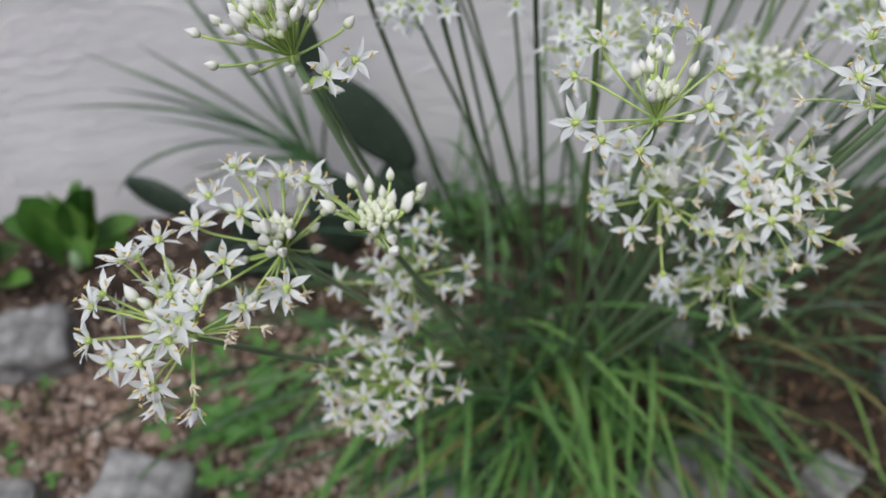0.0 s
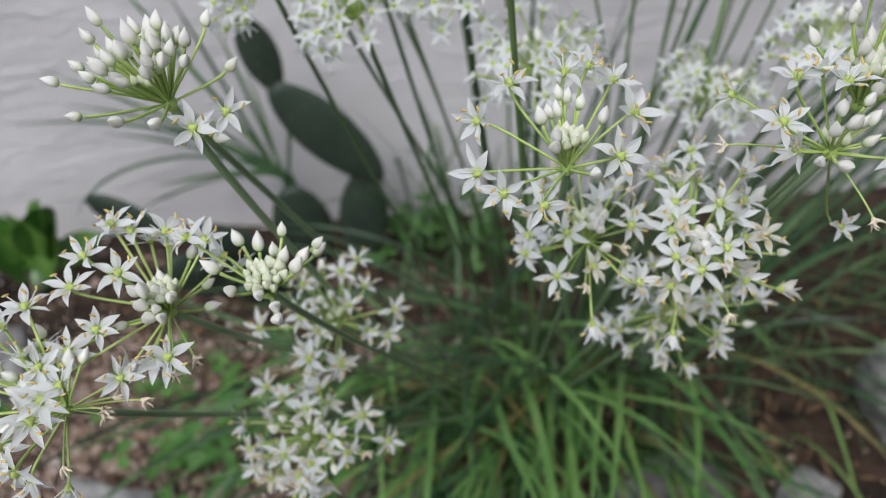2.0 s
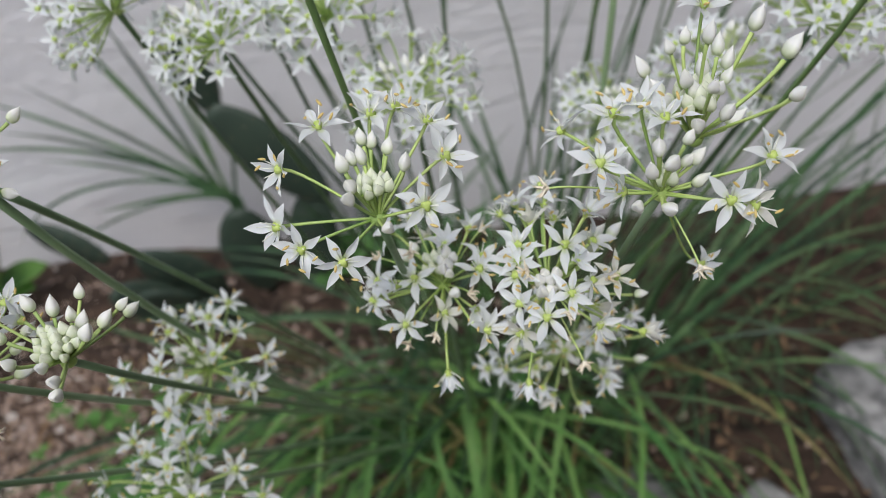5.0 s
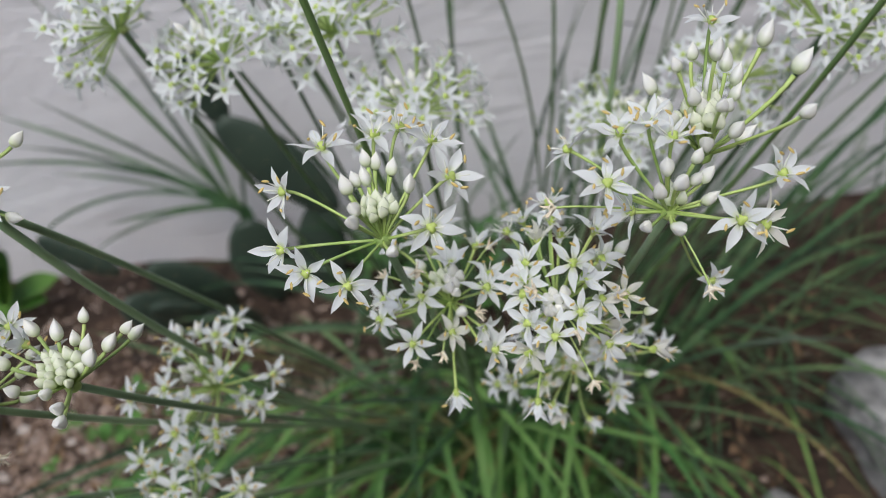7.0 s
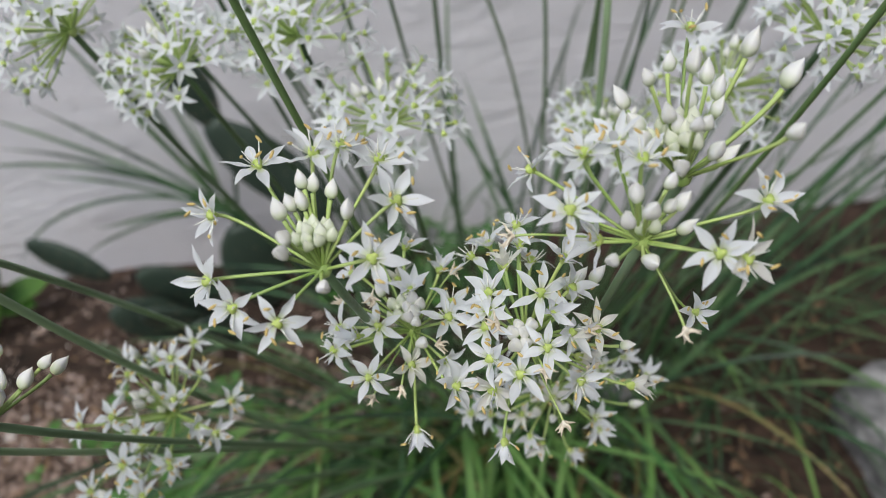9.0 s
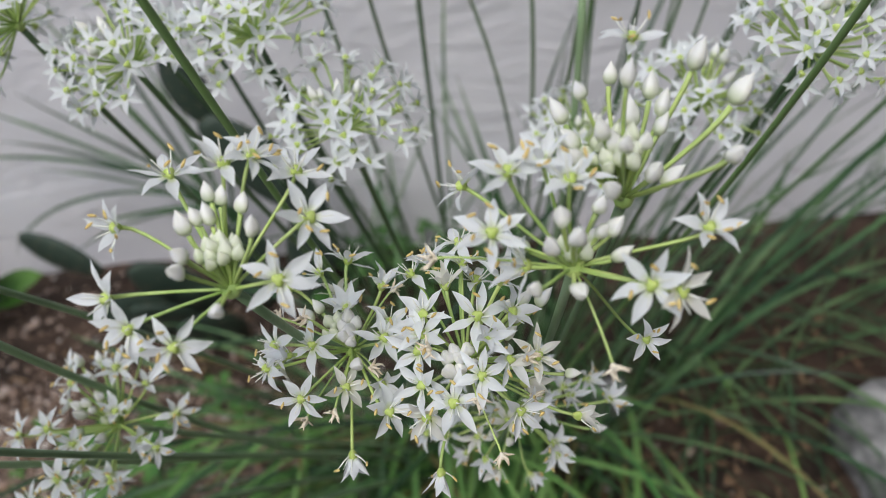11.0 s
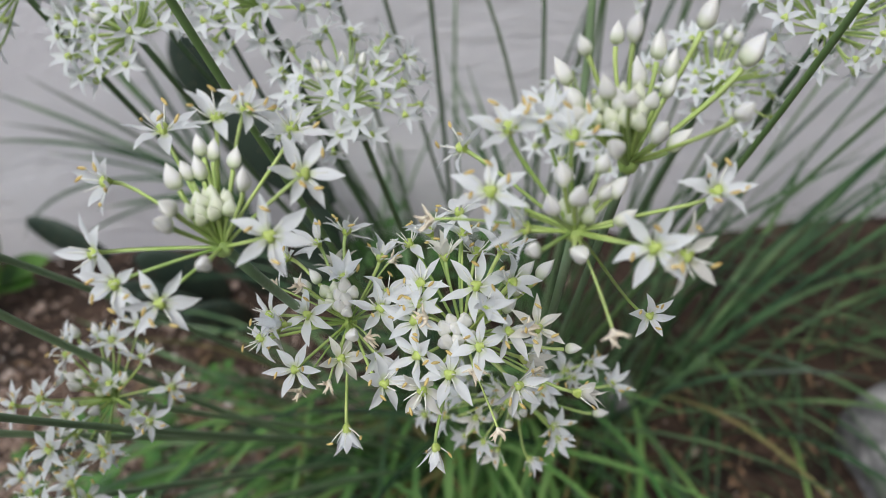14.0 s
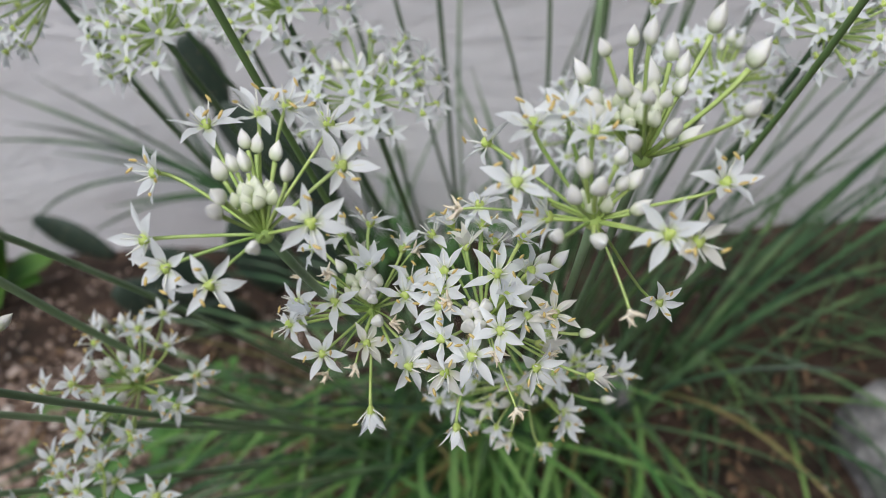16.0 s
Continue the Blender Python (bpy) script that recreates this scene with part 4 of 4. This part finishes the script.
# ---- low plants ----
def broad_leaf(length, width, fold, curl):
    bm = bmesh.new()
    n, rows = 9, []
    for i in range(n + 1):
        s = i / n
        half = 0.5 * width * (0.12 + 0.88 * math.sin(0.5 * math.pi * min(1, s / 0.68)) ** 1.5) * math.sqrt(max(0.004, 1 - (max(0, s - 0.68) / 0.32) ** 2))
        x = length * s
        z = -curl * length * s * s
        rows.append([bm.verts.new((x, k * half, z + fold * abs(k) ** 1.4 * half + 0.0012 * math.sin(9 * s + 3 * k))) for k in (-1, -0.66, -0.33, 0, 0.33, 0.66, 1)])
    for a, b in zip(rows, rows[1:]):
        for k in range(6):
            bm.faces.new((a[k], b[k], b[k + 1], a[k + 1]))
    ob = mesh_of("leaf", bm, BROAD)
    return ob


def broad_plant(at, label, count, size, seed):
    rnd = random.Random(seed)
    root = thing("broadleaf_plant", (*at, -0.004), label, "plant")
    shapes = [broad_leaf(0.068, 0.036, 0.35, 0.25), broad_leaf(0.075, 0.040, 0.25, 0.1), broad_leaf(0.055, 0.032, 0.4, 0.35)]
    for i in range(count):
        lift = rnd.uniform(66, 88) if i % 4 else rnd.uniform(30, 50)
        place("leaf", rnd.choice(shapes), root, pose(rnd.uniform(-0.02, 0.02), rnd.uniform(-0.015, 0.015), 0.012, 0, 0, i * 137.5 + rnd.uniform(-15, 15)) @ pose(0.004, 0, 0, 0, -lift, 0) @ Matrix.Scale(size * rnd.uniform(0.8, 1.1), 4))
    bm = bmesh.new()
    tube(bm, [Vector((0, 0, 0)), Vector((0, 0, 0.012)), Vector((0, 0, 0.024))], (0.008, 0.009, 0.005), 8)
    place("stem", mesh_of("stem", bm, STEM), root, Matrix())


broad_plant((-0.392, 0.640), "low green plant with broad rounded leaves beside the wall", 9, 1.2, 3)
broad_plant((-0.480, 0.600), "low bright green plant with broad drooping leaves", 9, 1.0, 4)


def weeds(at, spread, count, seed, size=1.0, high=0.05):
    """Small three-leaved weeds, too many to count."""
    rnd = random.Random(seed)
    bm = bmesh.new()
    for _ in range(count):
        x, y = rnd.gauss(0, spread[0]), rnd.gauss(0, spread[1])
        z = rnd.uniform(0.012, high)
        p = Vector((x, y, z))
        tube(bm, [Vector((x * 0.8, y * 0.8, -0.004)), Vector((x * 0.92, y * 0.92, z * 0.6)), p], (0.0007, 0.0006, 0.0005), 4)
        turn = rnd.uniform(0, 360)
        for k in range(3):
            m = Matrix.Translation(p) @ pose(0, 0, 0, rnd.uniform(-18, 18), rnd.uniform(-18, 18), turn + 120 * k)
            r = size * rnd.uniform(0.0055, 0.0095)
            vs = [bm.verts.new(m @ Vector(q)) for q in ((0, 0, 0), (0.45 * r, 0.42 * r, 0.12 * r), (1.0 * r, 0.55 * r, 0.16 * r), (1.35 * r, 0.25 * r, 0.1 * r), (1.28 * r, 0, 0.02 * r), (1.35 * r, -0.25 * r, 0.1 * r), (1.0 * r, -0.55 * r, 0.16 * r), (0.45 * r, -0.42 * r, 0.12 * r), (0.7 * r, 0, -0.03 * r))]
            for i in range(8):
                bm.faces.new((vs[8], vs[i], vs[(i + 1) % 8]))
    ob = new("weeds", mesh_of("weeds", bm, CLOVER))
    ob.location = (*at, 0)
    tagged(ob, "low bright green three-leaved weeds on the soil", "weeds", kind="stuff")


weeds((-0.182, 0.400), (0.018, 0.028), 22, 1, 1.35)
weeds((-0.165, 0.480), (0.030, 0.03), 18, 2, 1.2)
weeds((0.03, 0.690), (0.055, 0.022), 34, 3, 1.3, 0.05)
weeds((0.12, 0.66), (0.05, 0.03), 12, 4, 1.2)
weeds((-0.36, 0.40), (0.07, 0.05), 14, 5, 0.8, 0.025)


# ---- stones ----
def rock(at, size, seed, label, turn=0):
    bm = bmesh.new()
    bmesh.ops.create_icosphere(bm, subdivisions=4, radius=0.5)
    o = Vector((seed * 7.1, seed * 3.3, 0))
    for v in bm.verts:
        d = v.co.normalized()
        cut = max(abs(d.x) * 1.15 + 0.1 * d.y, abs(d.y) * 1.1, abs(d.z) * 1.2 - 0.1 * d.x, 0.72)
        r = 0.5 / cut * (1 + 0.16 * noise.noise(d * 1.7 + o) + 0.06 * noise.noise(d * 5 + o) + 0.02 * noise.noise(d * 14 + o))
        v.co = Vector((d.x * size[0], d.y * size[1], d.z * size[2])) * r * 1.15
    ob = new("stone", mesh_of("stone", bm, ROCK))
    ob.matrix_world = pose(*at, 6, -4, turn)
    tagged(ob, label, "stone", "garden stones")


rock((-0.395, 0.520, 0.006), (0.078, 0.055, 0.050), 1, "pale grey stone lying on the soil", 10)
rock((-0.243, 0.356, 0.002), (0.080, 0.060, 0.046), 2, "light grey stone half sunk in gravel", -12)
rock((-0.005, 0.352, 0.004), (0.075, 0.045, 0.036), 3, "grey stone under the chive leaves", 5)
rock((0.205, 0.374, 0.002), (0.082, 0.052, 0.044), 4, "mottled grey stone under drooping leaves", 20)
rock((0.322, 0.376, 0.001), (0.036, 0.034, 0.032), 5, "small grey stone at the tuft's edge", 40)
rock((0.462, 0.436, 0.020), (0.105, 0.135, 0.070), 6, "large pale grey stone beside the tuft", 15)
rock((-0.350, 0.340, 0.004), (0.055, 0.045, 0.04), 7, "dark grey stone in the gravel", 0)
rock((0.224, 0.526, 0.006), (0.030, 0.025, 0.03), 8, "small white stone among the leaves", 0)


def leaf_litter(at, spread, count, seed):
    """Dry curled scraps of leaf on the soil, too many to count."""
    rnd = random.Random(seed)
    bm = bmesh.new()
    for _ in range(count):
        x, y = rnd.gauss(0, spread[0]), rnd.gauss(0, spread[1])
        m = Matrix.Translation((x, y, soil_height(at[0] + x, at[1] + y) + 0.003)) @ pose(0, 0, 0, rnd.uniform(-25, 25), rnd.uniform(-25, 25), rnd.uniform(0, 360))
        ln, w, curl = rnd.uniform(0.006, 0.028), rnd.uniform(0.0012, 0.0035), rnd.uniform(0.1, 0.5)
        rows = [[bm.verts.new(m @ Vector((ln * t, k * w * (1 - 0.7 * abs(2 * t - 1)), curl * ln * t * (1 - t) + 0.3 * w * abs(k)))) for k in (-1, 0, 1)] for t in (0, 0.33, 0.66, 1)]
        for a, b in zip(rows, rows[1:]):
            for k in range(2):
                bm.faces.new((a[k], b[k], b[k + 1], a[k + 1]))
    ob = new("leaf_litter", mesh_of("leaf_litter", bm, LITTER))
    ob.location = (*at, 0)
    tagged(ob, "dry brown scraps of leaf lying on the soil", "leaf litter", kind="stuff")


leaf_litter((0.24, 0.42), (0.10, 0.05), 150, 1)
leaf_litter((-0.22, 0.50), (0.14, 0.08), 110, 2)
leaf_litter((0.42, 0.56), (0.08, 0.07), 80, 3)
leaf_litter((0.05, 0.37), (0.09, 0.03), 60, 4)


def pebbles(n):
    rnd = np.random.default_rng(3)
    bm = bmesh.new()
    bmesh.ops.create_icosphere(bm, subdivisions=1, radius=1)
    base = np.array([v.co[:] for v in bm.verts])
    tri = np.array([[v.index for v in f.verts] for f in bm.faces])
    bm.free()
    verts, faces = [], []
    for i in range(n):
        x, y = rnd.uniform(-1.0, 0.55), rnd.uniform(-0.05, 0.735)
        if rnd.random() > math.exp(-abs((x + 0.22) / 0.52) ** 4 - abs((y - 0.45) / 0.30) ** 4):
            continue
        if rnd.random() < 0.9 * max(0, min(1, (x - 0.02) / 0.22)):
            continue
        if rnd.random() < 0.85 * max(0, min(1, (y - 0.52) / 0.06)):
            continue
        s = rnd.gamma(2.0, 0.00048) + 0.0007
        turn = rnd.uniform(0, 6.28)
        v = base * (1 + 0.28 * rnd.standard_normal((12, 1)).clip(-1, 1)) * np.array((s * rnd.uniform(0.8, 1.5), s, s * rnd.uniform(0.5, 0.9)))
        c, d = math.cos(turn), math.sin(turn)
        v = np.stack((v[:, 0] * c - v[:, 1] * d + x, v[:, 0] * d + v[:, 1] * c + y, v[:, 2] + s * 0.25), 1)
        v[:, 2] += soil_height(x, y)
        faces.append(tri + 12 * len(verts))
        verts.append(v)
    me = bpy.data.meshes.new("pebbles")
    me.from_pydata(np.concatenate(verts).tolist(), [], np.concatenate(faces).tolist())
    me.materials.append(PEBBLES)
    tagged(new("pebbles", me), "pinkish brown and white pebbles scattered on soil", "gravel", kind="stuff")


pebbles(112000)
